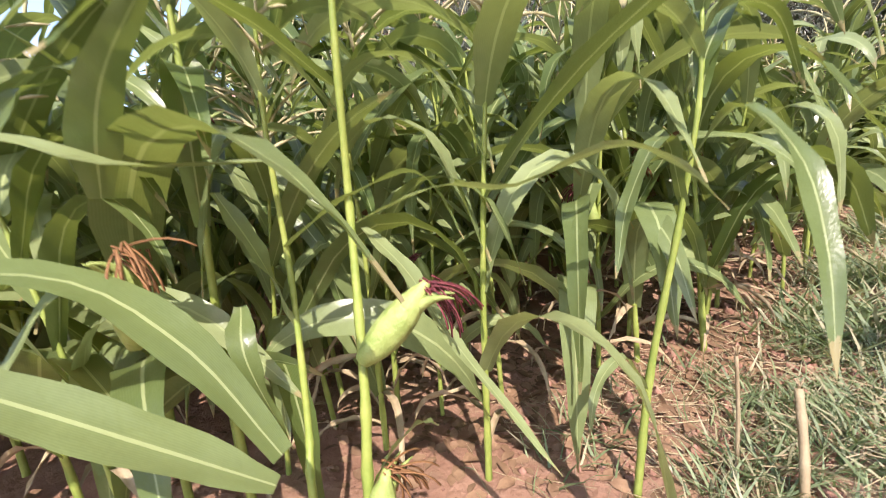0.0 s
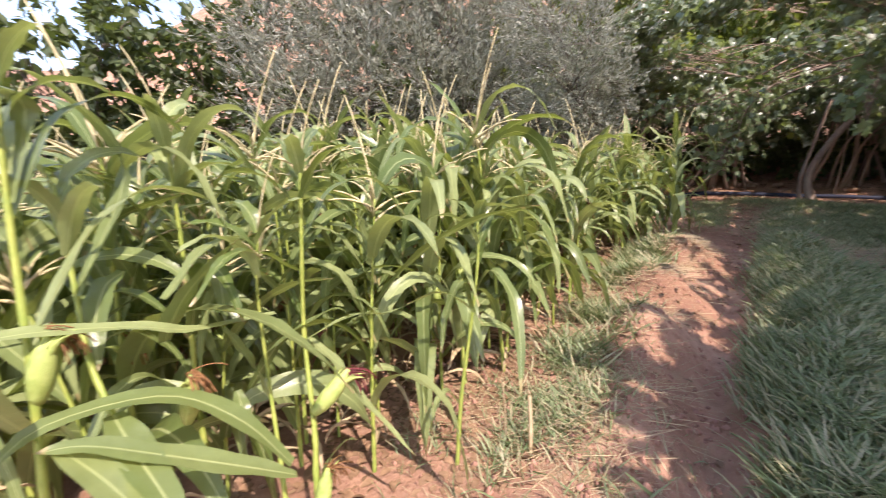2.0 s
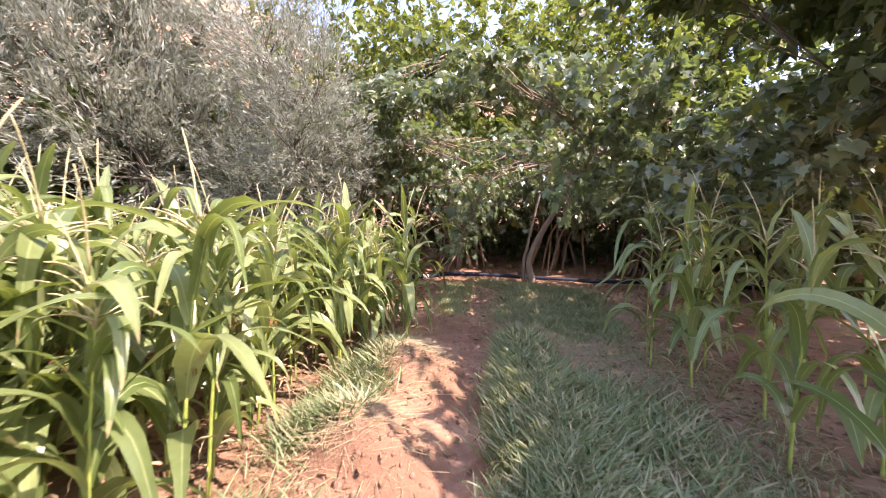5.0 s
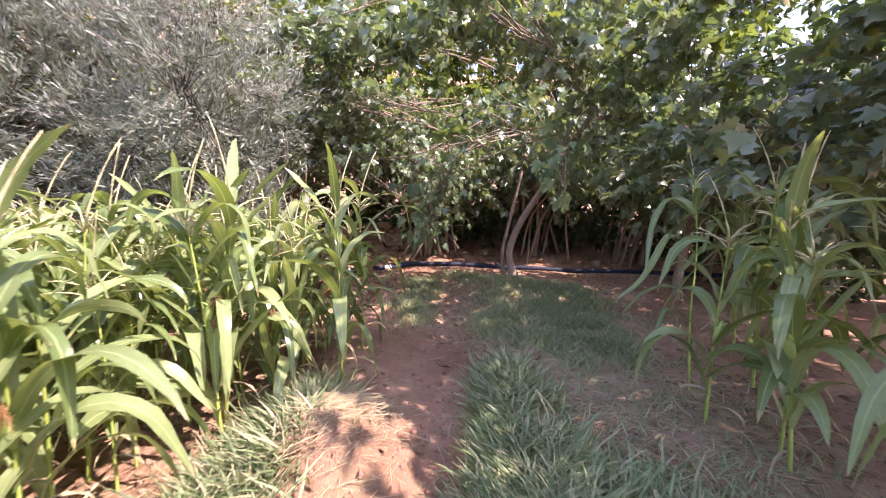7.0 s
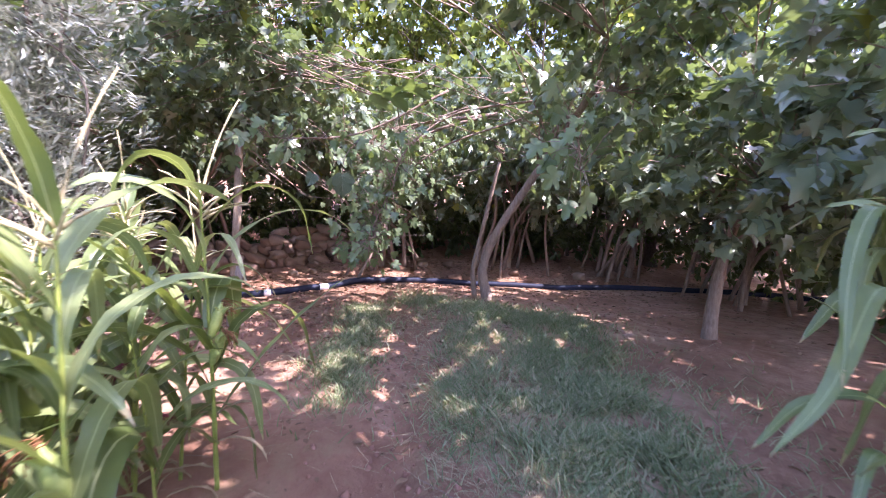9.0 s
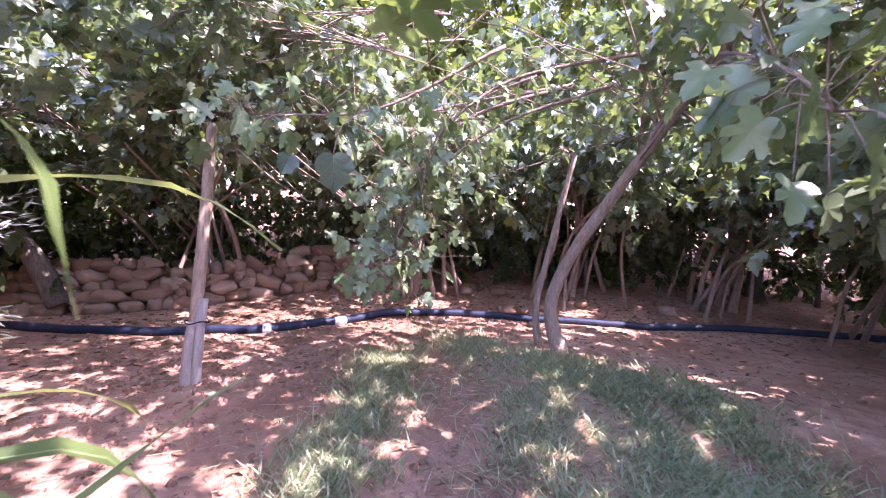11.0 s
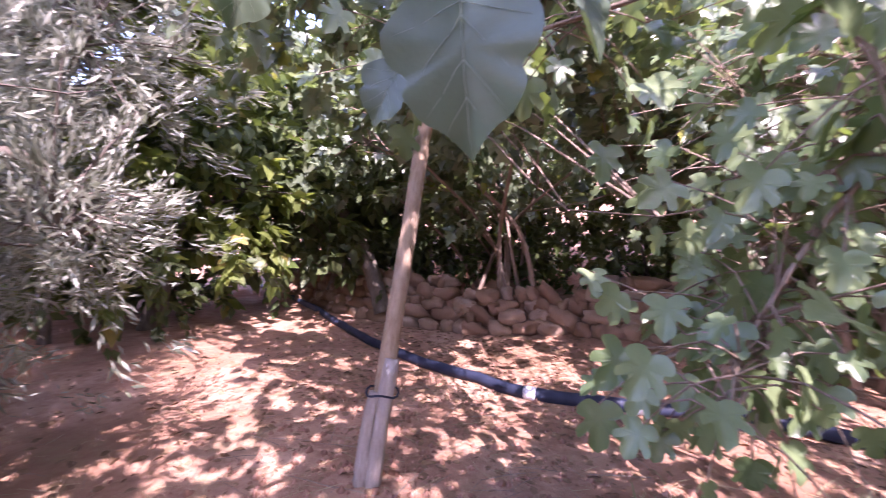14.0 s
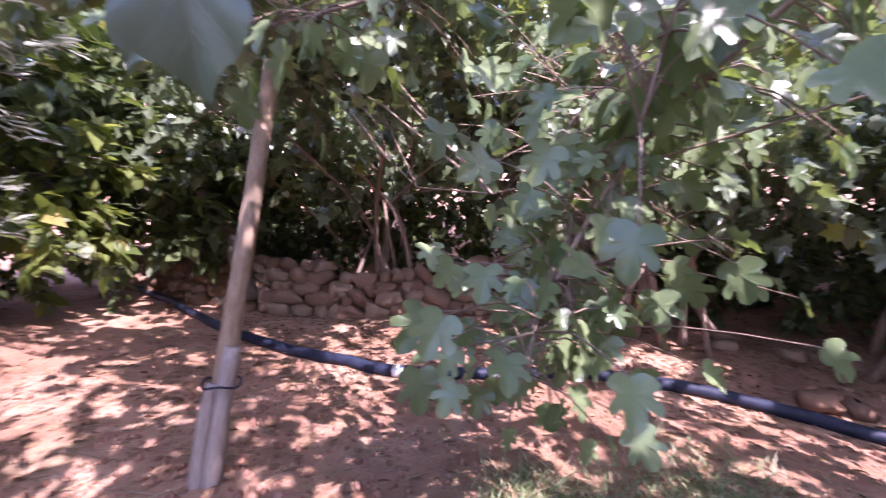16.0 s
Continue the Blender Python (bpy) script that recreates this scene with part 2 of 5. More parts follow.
def poses(at, ways, size, rng, up=(0, 0, 1), roll=0.6):
    """Poses whose y axis goes along ways and whose z axis is as near up as it can be, but for a random roll."""
    y = ways / (np.linalg.norm(ways, axis=1)[:, None] + 1e-9)
    z0 = np.asarray(up, float) + roll * rng.normal(size=y.shape)
    x = np.cross(y, z0)
    x /= np.linalg.norm(x, axis=1)[:, None] + 1e-9
    z = np.cross(x, y)
    m = np.stack([x, y, z], -1) * np.asarray(size)[:, None, None]
    return np.concatenate([m, at[:, :, None]], -1)


# a lobed fig leaf, a narrow olive leaf, an oval leaf and a blade of grass, each one long along y
FIG_OUTLINE = [(0.0, 0.0), (0.20, -0.10), (0.42, 0.02), (0.48, 0.20), (0.30, 0.31), (0.49, 0.52), (0.42, 0.70), (0.21, 0.56), (0.21, 0.83), (0.0, 1.0)]


def fig_leaf_shape(fine, lobes=FIG_OUTLINE):
    if fine:
        line = smooth_line([(a, b, 0) for a, b in lobes], 22)[:, :2]
    else:
        line = np.array([lobes[i] for i in (0, 1, 3, 4, 5, 7, 9)])
    ring = np.vstack([line, (line * [-1, 1])[-2:0:-1]])
    v = np.vstack([[[0.0, 0.30]], ring])
    z = 0.22 * np.abs(v[:, 0]) - 0.28 * (v[:, 1] - 0.2) ** 2 + 0.02 * np.sin(v[:, 1] * 17 + v[:, 0] * 9)
    n = len(ring)
    f = np.array([[0, 1 + i, 1 + (i + 1) % n] for i in range(n)])
    return np.c_[v, z], f[:, ::-1]


FIG_V, FIG_F = fig_leaf_shape(False)
FIG_FINE_V, FIG_FINE_F = fig_leaf_shape(True)
OLIVE_V = np.array([(0, 0, 0), (0.10, 0.45, 0.03), (0, 0.5, 0), (-0.10, 0.45, 0.03), (0, 1, -0.05)])
OLIVE_F = np.array([(0, 1, 2), (0, 2, 3), (1, 4, 2), (2, 4, 3)])
SIMPLE_V = np.array([(0, 0, 0), (0.28, 0.42, 0.07), (0, 0.5, 0), (-0.28, 0.42, 0.07), (0, 1, -0.1)])
OVAL_V = np.array([(0, 0, 0), (0.27, 0.3, 0.07), (0.22, 0.7, 0.05), (0, 1, -0.1), (-0.22, 0.7, 0.05), (-0.27, 0.3, 0.07), (0, 0.5, 0)])
OVAL_F = np.array([(0, 1, 6), (1, 2, 6), (2, 3, 6), (3, 4, 6), (4, 5, 6), (5, 0, 6)])
BLADE_V = np.array([(-0.03, 0, 0), (0.03, 0, 0), (-0.024, 0.45, 0.06), (0.024, 0.45, 0.06), (-0.012, 0.8, 0.02), (0.012, 0.8, 0.02), (0, 1.0, -0.08)])
BLADE_F = np.array([(0, 1, 3), (0, 3, 2), (2, 3, 5), (2, 5, 4), (4, 5, 6)])


# ---- ground ----
def segment_distance(x, y, pts):
    best = np.full(np.shape(x), 1e9)
    for (ax, ay), (bx, by) in zip(pts[:-1], pts[1:]):
        dx, dy = bx - ax, by - ay
        u = np.clip(((x - ax) * dx + (y - ay) * dy) / (dx * dx + dy * dy), 0, 1)
        best = np.minimum(best, np.hypot(x - ax - u * dx, y - ay - u * dy))
    return best


BUND = [(0.9, 0.55), (1.45, 1.0), (2.3, 1.75), (3.2, 2.62), (4.1, 3.3), (4.55, 3.6)]
BUND_TOPS = [(1.35, 0.92, 0.15), (2.25, 1.72, 0.19), (3.15, 2.58, 0.22), (4.25, 3.38, 0.28)]
RUT = [(0.9, -0.15), (1.7, 0.62), (2.5, 1.28), (3.4, 1.95), (4.45, 2.74), (5.0, 3.16), (5.6, 3.64), (6.25, 4.2), (7.4, 5.0), (8.3, 5.5)]
BANK = [(1.7, 0.05), (2.7, 0.75), (3.7, 1.45), (4.7, 2.2), (5.6, 2.9)]
SPUR = [(6.1, 3.05), (7.0, 3.8), (8.1, 4.66), (9.4, 5.4)]
RIDGE = [(6.7, 5.6), (7.6, 6.4), (8.6, 7.4)]


def ripple(x, y):
    return (0.6 * np.sin(2.1 * x + 1.3 * np.sin(1.7 * y)) * np.sin(1.9 * y + 0.7) + 0.4 * np.sin(5.3 * x + 2.0 * np.sin(3.1 * y)) * np.sin(4.7 * y + 1.1 * np.sin(2.9 * x)))


def ground_height(x, y):
    x, y = np.asarray(x, float), np.asarray(y, float)
    cx, cy = np.clip(x, -6, 9.5), np.clip(y, -6, 12)
    z = -0.12 + 0.055 * cx + 0.015 * cy - 0.03 * np.clip(x - 9.5, 0, 3)
    s = 0.70 * x + 0.71 * y - 13.0
    z = z + 0.16 * np.clip(s, 0, 14) * np.clip(s, 0, 1) ** 0.5
    z = z + (0.06 + 0.03 * np.sin(7.0 * x - 4 * y)) * np.exp(-(segment_distance(x, y, BUND) / 0.30) ** 2)
    for tx, ty, th in BUND_TOPS:
        u, v = 0.74 * (x - tx) + 0.67 * (y - ty), -0.67 * (x - tx) + 0.74 * (y - ty)
        z = z + th * np.exp(-(u / 0.33) ** 4 - (v / 0.29) ** 2)
    z = z - 0.15 * np.exp(-(segment_distance(x, y, RUT) / 0.17) ** 2) * np.clip(1.25 - 0.09 * x, 0.3, 1.0)
    z = z + 0.11 * np.exp(-(segment_distance(x, y, BANK) / 0.42) ** 2)
    z = z + 0.07 * np.exp(-(segment_distance(x, y, SPUR) / 0.3) ** 2)
    z = z + 0.06 * np.exp(-(segment_distance(x, y, RIDGE) / 0.3) ** 2)
    z = z + 0.10 * np.exp(-((x - 6.72) ** 2 + (y - 7.08) ** 2) / 0.10)
    near = np.exp(-((x - 5) ** 2 + (y - 5) ** 2) / 400.0)
    z = z + near * (0.022 * ripple(x, y) + 0.006 * ripple(3.1 * x + 4, 3.3 * y) + 0.003 * ripple(8 * x, 7 * y + 2))
    far = np.hypot(x - 4, y - 4)
    hill = np.clip((far - 30) / 45, 0, 1) ** 1.3
    side = np.clip(0.5 + (0.5 * x + 0.87 * y) / np.maximum(far, 1) * 0.9, 0.12, 1.4)
    z = z + hill * side * (22 + 5 * np.sin(x * 0.06 + 1) + 4 * np.sin(y * 0.09 + x * 0.03))
    return z


def gz(x, y):
    return float(ground_height(x, y))


def axis(lo, hi, step, reach):
    core = np.arange(lo, hi, step)
    out, d = [], step
    v = 0.0
    while v < reach:
        d *= 1.13
        v += d
        out.append(v)
    out = np.array(out)
    return np.concatenate([lo - out[::-1], core, hi - step + out])


gx, gy = axis(-1.5, 12.5, 0.062, 700), axis(-1.2, 11.0, 0.062, 700)
mx, my = np.meshgrid(gx, gy)
nx, ny = len(gx), len(gy)
gi, gj = np.meshgrid(np.arange(ny - 1), np.arange(nx - 1), indexing="ij")
gf = np.stack([gi * nx + gj, gi * nx + gj + 1, (gi + 1) * nx + gj + 1, (gi + 1) * nx + gj], -1).reshape(-1, 4)
ground = new("ground", mesh_from("ground", np.stack([mx, my, ground_height(mx, my)], -1).reshape(-1, 3), gf, SOIL))
tagged(ground, "bare red clay soil with low earth bunds and a worn path", "ground", kind="structure")
rng = np.random.default_rng(7)


# ---- maize ----
def maize_leaf(line, width, r, fold=0.25, wave=0.006, twist=0.0):
    """One blade: a ribbon five vertices wide along line, folded at its midrib, with rippled margins."""
    line = np.asarray(line, float)
    n = len(line)
    s = np.linspace(0, 1, n)
    tang = np.gradient(line, axis=0)
    tang /= np.linalg.norm(tang, axis=1)[:, None]
    flat = np.array([tang[:, 1], -tang[:, 0], 0 * s]).T
    flat += 1e-4
    flat /= np.linalg.norm(flat, axis=1)[:, None]
    for i in range(1, n):
        if np.dot(flat[i], flat[i - 1]) < 0:
            flat[i] *= -1
    nor = np.cross(flat, tang)
    a = twist * s
    side = flat * np.cos(a)[:, None] + nor * np.sin(a)[:, None]
    nor = np.cross(side, tang)
    w = width * np.clip(0.45 + 2.2 * s, 0, 1) * np.clip(1 - s ** 2.6, 0, 1) ** 0.8
    w[-1] = 0.0015
    v, uv = [], []
    ph = r.random() * 6
    for k, c in enumerate((-1, -0.5, 0, 0.5, 1)):
        lift = fold * abs(c) * w * 0.5 + (wave * np.sin(s * 24 + ph + (c > 0) * 1.7) * (abs(c) == 1))
        v.append(line + side * (c * 0.5 * w)[:, None] + nor * lift[:, None])
        uv.append(np.c_[np.full(n, 0.5 + 0.5 * c), s])
    v = np.stack(v, 1).reshape(-1, 3)
    uv = np.stack(uv, 1).reshape(-1, 2)
    i, j = np.meshgrid(np.arange(n - 1), np.arange(4), indexing="ij")
    f = np.stack([i * 5 + j, i * 5 + j + 1, (i + 1) * 5 + j + 1, (i + 1) * 5 + j], -1).reshape(-1, 4)
    return v, f, uv


def arch(base, az, length, rise, droop, n=11, bend=0.0):
    """A line that climbs away from base and bows over."""
    p, out = np.array(base, float), []
    step = length / (n - 1)
    for i in range(n):
        out.append(p.copy())
        s = i / (n - 1)
        el = rise - droop * s ** 1.3
        a = az + bend * s
        p = p + step * np.array([math.cos(el) * math.cos(a), math.cos(el) * math.sin(a), math.sin(el)])
    return np.array(out)


def hang(base, az, length, rise, end, knee, n=13, bend=0.0):
    """A line that climbs stiffly away from base, folds over round knee and hangs at the slope end."""
    p, out = np.array(base, float), []
    step = length / (n - 1)
    for i in range(n):
        out.append(p.copy())
        s = i / (n - 1)
        q = min(1.0, max(0.0, (s - knee + 0.32) / 0.72))
        el = rise + (end - rise) * q * q * (3 - 2 * q)
        a = az + bend * s
        p = p + step * np.array([math.cos(el) * math.cos(a), math.cos(el) * math.sin(a), math.sin(el)])
    return np.array(out)


def leaf_line(base, az, length, r, n=13):
    """Most blades fold over and hang, some bow wide, a few stand."""
    k = r.random()
    rise, bend = 1.12 + 0.15 * r.normal(), r.normal() * 0.25
    if k < 0.66:
        return hang(base, az, length, rise, -0.9 - 0.55 * r.random(), 0.3 + 0.22 * r.random(), n, bend)
    if k < 0.95:
        return arch(base, az, length, rise, 1.7 + 0.9 * r.random(), n, bend)
    return arch(base, az, length, rise, 0.4 + 0.6 * r.random(), n, bend)


def maize_stalk(line, r0):
    n = 34
    p = smooth_line(line, n)
    s = np.linspace(0, 1, n)
    rad = r0 * (1 - 0.62 * s) * np.where(np.arange(n) % 4 == 0, 1.18, 1.0)
    return tube(p, rad, 7)


def maize_tassel(top, way, r, size=1.0):
    pieces = []
    for k in range(r.integers(6, 10)):
        az, el = r.random() * 6.28, (1.35 if k == 0 else 0.5 + 0.6 * r.random())
        ln = size * (0.38 if k == 0 else 0.13 + 0.1 * r.random())
        base = np.array(top) + np.array(way) * (0.0 if k == 0 else -0.01 - 0.012 * k)
        line = arch(base, az, ln, el, 0.3 if k == 0 else 0.8, 7)
        rad = 0.0055 * size * (0.6 + 0.6 * (np.arange(7) % 2)) * np.linspace(1, 0.5, 7)
        pieces.append(tube(line, rad, 4))
    return join(pieces)


def maize_ear(at, az, tilt, length, r):
    """The husk of a cob with overlapping tips; returns husk and silk arrays."""
    axis_way = np.array([math.cos(az) * math.sin(tilt), math.sin(az) * math.sin(tilt), math.cos(tilt)])
    at = np.array(at)
    s = np.linspace(0, 1, 10)
    line = at + np.outer(s * length, axis_way) + np.outer(0.03 * s * s, (0, 0, 1))
    husk = [tube(line, length * 0.19 * np.sin(np.pi * (0.12 + 0.80 * s)) ** 0.8 * np.where(s > 0.8, 0.75, 1), 9)]
    for k in range(3):
        a = r.random() * 6.28
        off = 0.016 * np.array([math.cos(a), math.sin(a), 0])
        tip = arch(line[6] + off, az + r.normal() * 0.7, length * 0.55, 1.2 - tilt * 0.6, 0.9, 7)
        husk.append(tube(tip, 0.012 * np.array([1, 1.1, 1, 0.8, 0.5, 0.3, 0.1]), 4))
    silk = []
    for k in range(20):
        ln = arch(line[-1] + 0.008 * r.normal(size=3), az + r.normal() * 0.5, length * (0.4 + 0.3 * r.random()), -0.5 + 0.25 * r.normal(), 1.1 + 0.1 * r.normal(), 6)
        silk.append(tube(ln, np.full(6, 0.0026), 3))
    return join(husk), join(silk)


MAIZE = "maize plants of the field"


def maize_plant(seed, height, leaves=10, tassel=True, ear=0, lean=0.06):
    """A maize plant at the origin: stalk, each leaf, tassel and cobs as parts."""
    r = np.random.default_rng(seed)
    root = thing("maize_plant", (0, 0, 0), "green maize plant with arching leaves rooted in red soil", "maize plant", MAIZE)
    la = r.random() * 6.28
    tip = np.array([lean * height * math.cos(la), lean * height * math.sin(la), height * 0.86])
    line = smooth_line([(0, 0, -0.03), tip * [0.35, 0.35, 0.5], tip], 12)
    v, f = maize_stalk(line, 0.0125 * height / 1.7)
    part("stalk", mesh_from("stalk", v, f, CORN_STALK), root)
    az = r.random() * 6.28
    for k in range(leaves):
        u = 0.18 + 0.80 * k / (leaves - 1)
        at = line[min(11, int(u * 11))] * (1 - (u * 11) % 1) + line[min(11, int(u * 11) + 1)] * ((u * 11) % 1)
        a = az + math.pi * k + r.normal() * 0.45
        ln = (0.55 + 0.46 * math.sin(math.pi * min(1, 0.15 + 0.8 * u))) * height / 1.7 * (0.85 + 0.35 * r.random())
        le = leaf_line(at, a, ln, r)
        v, f, uv = maize_leaf(le, 0.112 * height / 1.7 * (1.2 - 0.45 * u) * (0.65 + 0.6 * r.random()), r, 0.16, 0.006, r.normal() * 0.6)
        part("leaf", mesh_from("leaf", v, f, CORN_LEAF, uv=uv), root)
    for k in range(3):
        le = arch(line[1 + k] , r.random() * 6.28, 0.3 + 0.15 * r.random(), 0.4, 2.0, 10, r.normal() * 0.4)
        v, f, uv = maize_leaf(le, 0.028, r, 0.6, 0.006, r.normal() * 1.5)
        part("dry_leaf", mesh_from("dry_leaf", v, f, STRAW, uv=uv), root, "withered straw-coloured leaf")
    if tassel:
        v, f = maize_tassel(tip, (tip - line[-2]) / np.linalg.norm(tip - line[-2]), r, height / 1.25)
        part("tassel", mesh_from("tassel", v, f, TASSEL), root, "straw-coloured feathery tassel")
    for k in range(ear):
        a = r.random() * 6.28
        (hv, hf), (sv, sf) = maize_ear(line[5 + k], a, 0.35, 0.17, r)
        cob = part("cob", mesh_from("cob", hv, hf, HUSK), root, "pale green husked cob")
        part("silk", mesh_from("silk", sv, sf, OLD_SILK if k or seed % 2 else SILK), cob, "brown-red drying silk")
    return root


def field_edge(x):
    return np.interp(x, [-8, -0.6, 0.0, 0.7, 1.2, 2.4, 3.3, 4.2, 5.2], [0.55, 0.75, 0.95, 1.25, 1.75, 2.85, 3.65, 4.1, 4.45])


protos = [maize_plant(100 + i, h, n, t, e) for i, (h, n, t, e) in enumerate([
    (1.75, 10, True, 1), (1.85, 11, True, 1), (1.65, 10, True, 0), (1.9, 11, True, 2), (1.7, 11, False, 0), (1.8, 11, True, 1), (1.5, 10, False, 1), (1.85, 10, True, 0)])]
spots = []
for vx in np.arange(-7.0, 5.4, 0.35):
    for k in range(26):
        y = field_edge(vx) + 0.06 + k * 0.30 + rng.normal() * 0.08
        x = vx + rng.normal() * 0.09
        if y > 7.6 or (x > 4.3 and y > 6.0) or y < field_edge(x) + 0.02 or math.hypot(x, y + 0.05) < 1.12:
            continue
        spots.append((x, y, math.hypot(x - 1.0, y - 0.5) - 0.5 * max(0, x)))
spots.sort(key=lambda p: p[2])
used = set()


def far_plant(base, height):
    """A plainer maize plant for the depth of the field, added to the joined leaves and stalks."""
    lean = rng.normal(size=2) * 0.05 * height
    top = base + [lean[0], lean[1], height * 0.86]
    far_stalks.append(tube(smooth_line([base, 0.5 * (base + top), top], 6), 0.012 * np.linspace(1, 0.4, 6), 4))
    az = rng.random() * 6.28
    for k in range(9):
        u = 0.34 + 0.64 * k / 8
        line = leaf_line(base + (top - base) * u, az + math.pi * k + rng.normal() * 0.45, (0.55 + 0.33 * math.sin(math.pi * u)) * height / 1.7, rng, 9)
        v, f, uv = maize_leaf(line, 0.1 * (0.65 + 0.6 * rng.random()), rng, 0.16, 0.006, rng.normal() * 0.7)
        far_leaves.append((v, f))
    if rng.random() < 0.75:
        for k in range(5):
            far_tassels.append(tube(arch(top, rng.random() * 6.28, 0.36 - 0.04 * k, 1.45 - 0.2 * k, 0.5, 4), np.linspace(0.006, 0.003, 4), 3))


far_leaves, far_stalks, far_tassels = [], [], []
for i, (x, y, d) in enumerate(spots):
    k = int(rng.integers(len(protos)))
    at = pose(x, y, gz(x, y), rng.normal() * 2.5, rng.normal() * 2.5, rng.random() * 360)
    size = (0.88 + 0.24 * rng.random()) * float(np.interp(x, [1.2, 2.4, 4.8], [1.0, 0.86, 0.78]))
    if i < 230:
        if k not in used:
            used.add(k)
            protos[k].matrix_basis = at
            plant = protos[k]
        else:
            plant = copy_thing(protos[k], at)
        plant.scale = (size, size, size)
    else:
        far_plant(np.array([x, y, gz(x, y)]), 1.7 * size)
field = thing("maize_field", (0, 0, 0), "dense stand of green maize farther into the field", "maize", kind="stuff")
part("leaves", mesh_from("leaves", *join(far_leaves), CORN_FAR), field, kind="stuff")
part("stalks", mesh_from("stalks", *join(far_stalks), CORN_STALK), field, kind="stuff")
part("tassels", mesh_from("tassels", *join(far_tassels), TASSEL), field, "straw-coloured tassels", kind="stuff")

# plants across the path, in the shade of the fig trees
for i, (x, y, h, turn) in enumerate([(7.7, 1.75, 0.93, 40), (6.95, 1.55, 0.97, 215), (5.8, 1.30, 0.9, 190), (4.0, 0.12, 0.9, 70), (5.95, 1.35, 0.75, 290), (5.55, 0.75, 0.88, 300), (6.5, 1.35, 0.9, 80), (7.3, 1.3, 0.9, 150), (4.85, 0.55, 0.8, 20), (6.3, 0.6, 0.92, 250), (7.5, 0.7, 0.95, 10), (5.2, 0.15, 0.85, 120), (6.9, 0.2, 0.92, 200), (6.1, 1.75, 0.8, 330)]):
    plant = copy_thing(protos[(1, 3, 5, 7, 1, 5, 3, 7, 5, 1, 2, 5, 3, 1)[i]], pose(x, y, gz(x, y), 0, 0, turn))
    plant.scale = (h, h, h)
    tagged(plant, "shaded maize plant with a tassel standing across the path", "maize plant", "maize plants across the path")
# the loose plants where the field ends
for x, y, h, turn in [(5.45, 4.68, 0.93, 100), (4.74, 4.02, 0.95, 213), (5.15, 4.9, 0.92, 322), (3.95, 4.25, 0.98, 53)]:
    plant = copy_thing(protos[(3, 1, 6, 5, 7)[int(turn) % 5]], pose(x, y, gz(x, y), 0, 0, turn))
    plant.scale = (h, h, h)

# the two plants that stand closest to where the walk begins
def near_maize(label, stalk, leaves, ears, r0, seed, tassel=False):
    r = np.random.default_rng(seed)
    root = thing("maize_plant", stalk[0], label, "maize plant", MAIZE)
    o = np.array(stalk[0])
    v, f = maize_stalk(np.array(stalk) - o, r0)
    part("stalk", mesh_from("stalk", v, f, CORN_STALK), root)
    for pts, w, tw in leaves:
        v, f, uv = maize_leaf(smooth_line(np.array(pts) - o, 18), w, r, 0.18, 0.004, tw)
        part("leaf", mesh_from("leaf", v, f, CORN_LEAF, uv=uv), root)
    top, under = np.array(stalk[-1]) - o, np.array(stalk[-2]) - o
    for k in range(5):
        le = arch(under + (top - under) * (0.25 + 0.18 * k), seed * 1.3 + 2.6 * k, 0.33 + 0.12 * r.random() - 0.03 * k, 1.15, 1.3 + 0.7 * r.random(), 14, r.normal() * 0.3)
        v, f, uv = maize_leaf(le, 0.062, r, 0.3, 0.005, r.normal() * 0.5)
        part("leaf", mesh_from("leaf", v, f, CORN_LEAF, uv=uv), root)
    for at, az, tilt, ln, mat in ears:
        (hv, hf), (sv, sf) = maize_ear(np.array(at) - o, az, tilt, ln, r)
        cob = part("cob", mesh_from("cob", hv, hf, HUSK), root, "pale green husked cob")
        part("silk", mesh_from("silk", sv, sf, mat), cob, "dark red drying silk")
    if tassel:
        v, f = maize_tassel(np.array(stalk[-1]) - o, (0, 0, 1), r, 0.8)
        part("tassel", mesh_from("tassel", v, f, TASSEL), root, "straw-coloured feathery tassel")
    return root


near_maize("tall maize plant bearing a plump cob with dark red silk",
           [(-0.25, 0.62, -0.14), (-0.25, 0.66, 0.24), (-0.24, 0.70, 0.46), (-0.25, 0.80, 0.82), (-0.22, 0.77, 1.22), (-0.20, 0.80, 1.5)],
           [([(-0.24, 0.85, 0.78), (-0.14, 0.80, 0.68), (-0.05, 0.76, 0.53), (0.15, 0.65, 0.28)], 0.062, 0.0),
            ([(-0.24, 0.79, 0.80), (-0.05, 0.84, 0.86), (0.10, 0.86, 0.84), (0.31, 0.85, 0.91), (0.42, 0.80, 0.87), (0.50, 0.75, 0.77)], 0.042, 0.8),
            ([(-0.25, 0.80, 1.08), (-0.35, 0.68, 1.18), (-0.43, 0.56, 1.20), (-0.52, 0.45, 1.08)], 0.06, 0.2),
            ([(-0.40, 0.79, 0.76), (-0.26, 0.80, 0.85), (-0.10, 0.84, 0.89), (-0.01, 0.83, 0.74)], 0.05, 0.3),
            ([(-0.22, 0.78, 1.2), (-0.10, 0.86, 1.38), (0.08, 0.95, 1.42), (0.22, 1.0, 1.25)], 0.055, 0.2),
            ([(-0.25, 0.66, 0.24), (-0.19, 0.66, 0.34), (-0.12, 0.64, 0.42), (-0.08, 0.6, 0.44)], 0.035, 0.5)],
           [((-0.235, 0.69, 0.53), 0.2, 0.9, 0.19, SILK), ((-0.25, 0.62, 0.12), 0.6, 0.35, 0.17, OLD_SILK)], 0.014, 41, True)
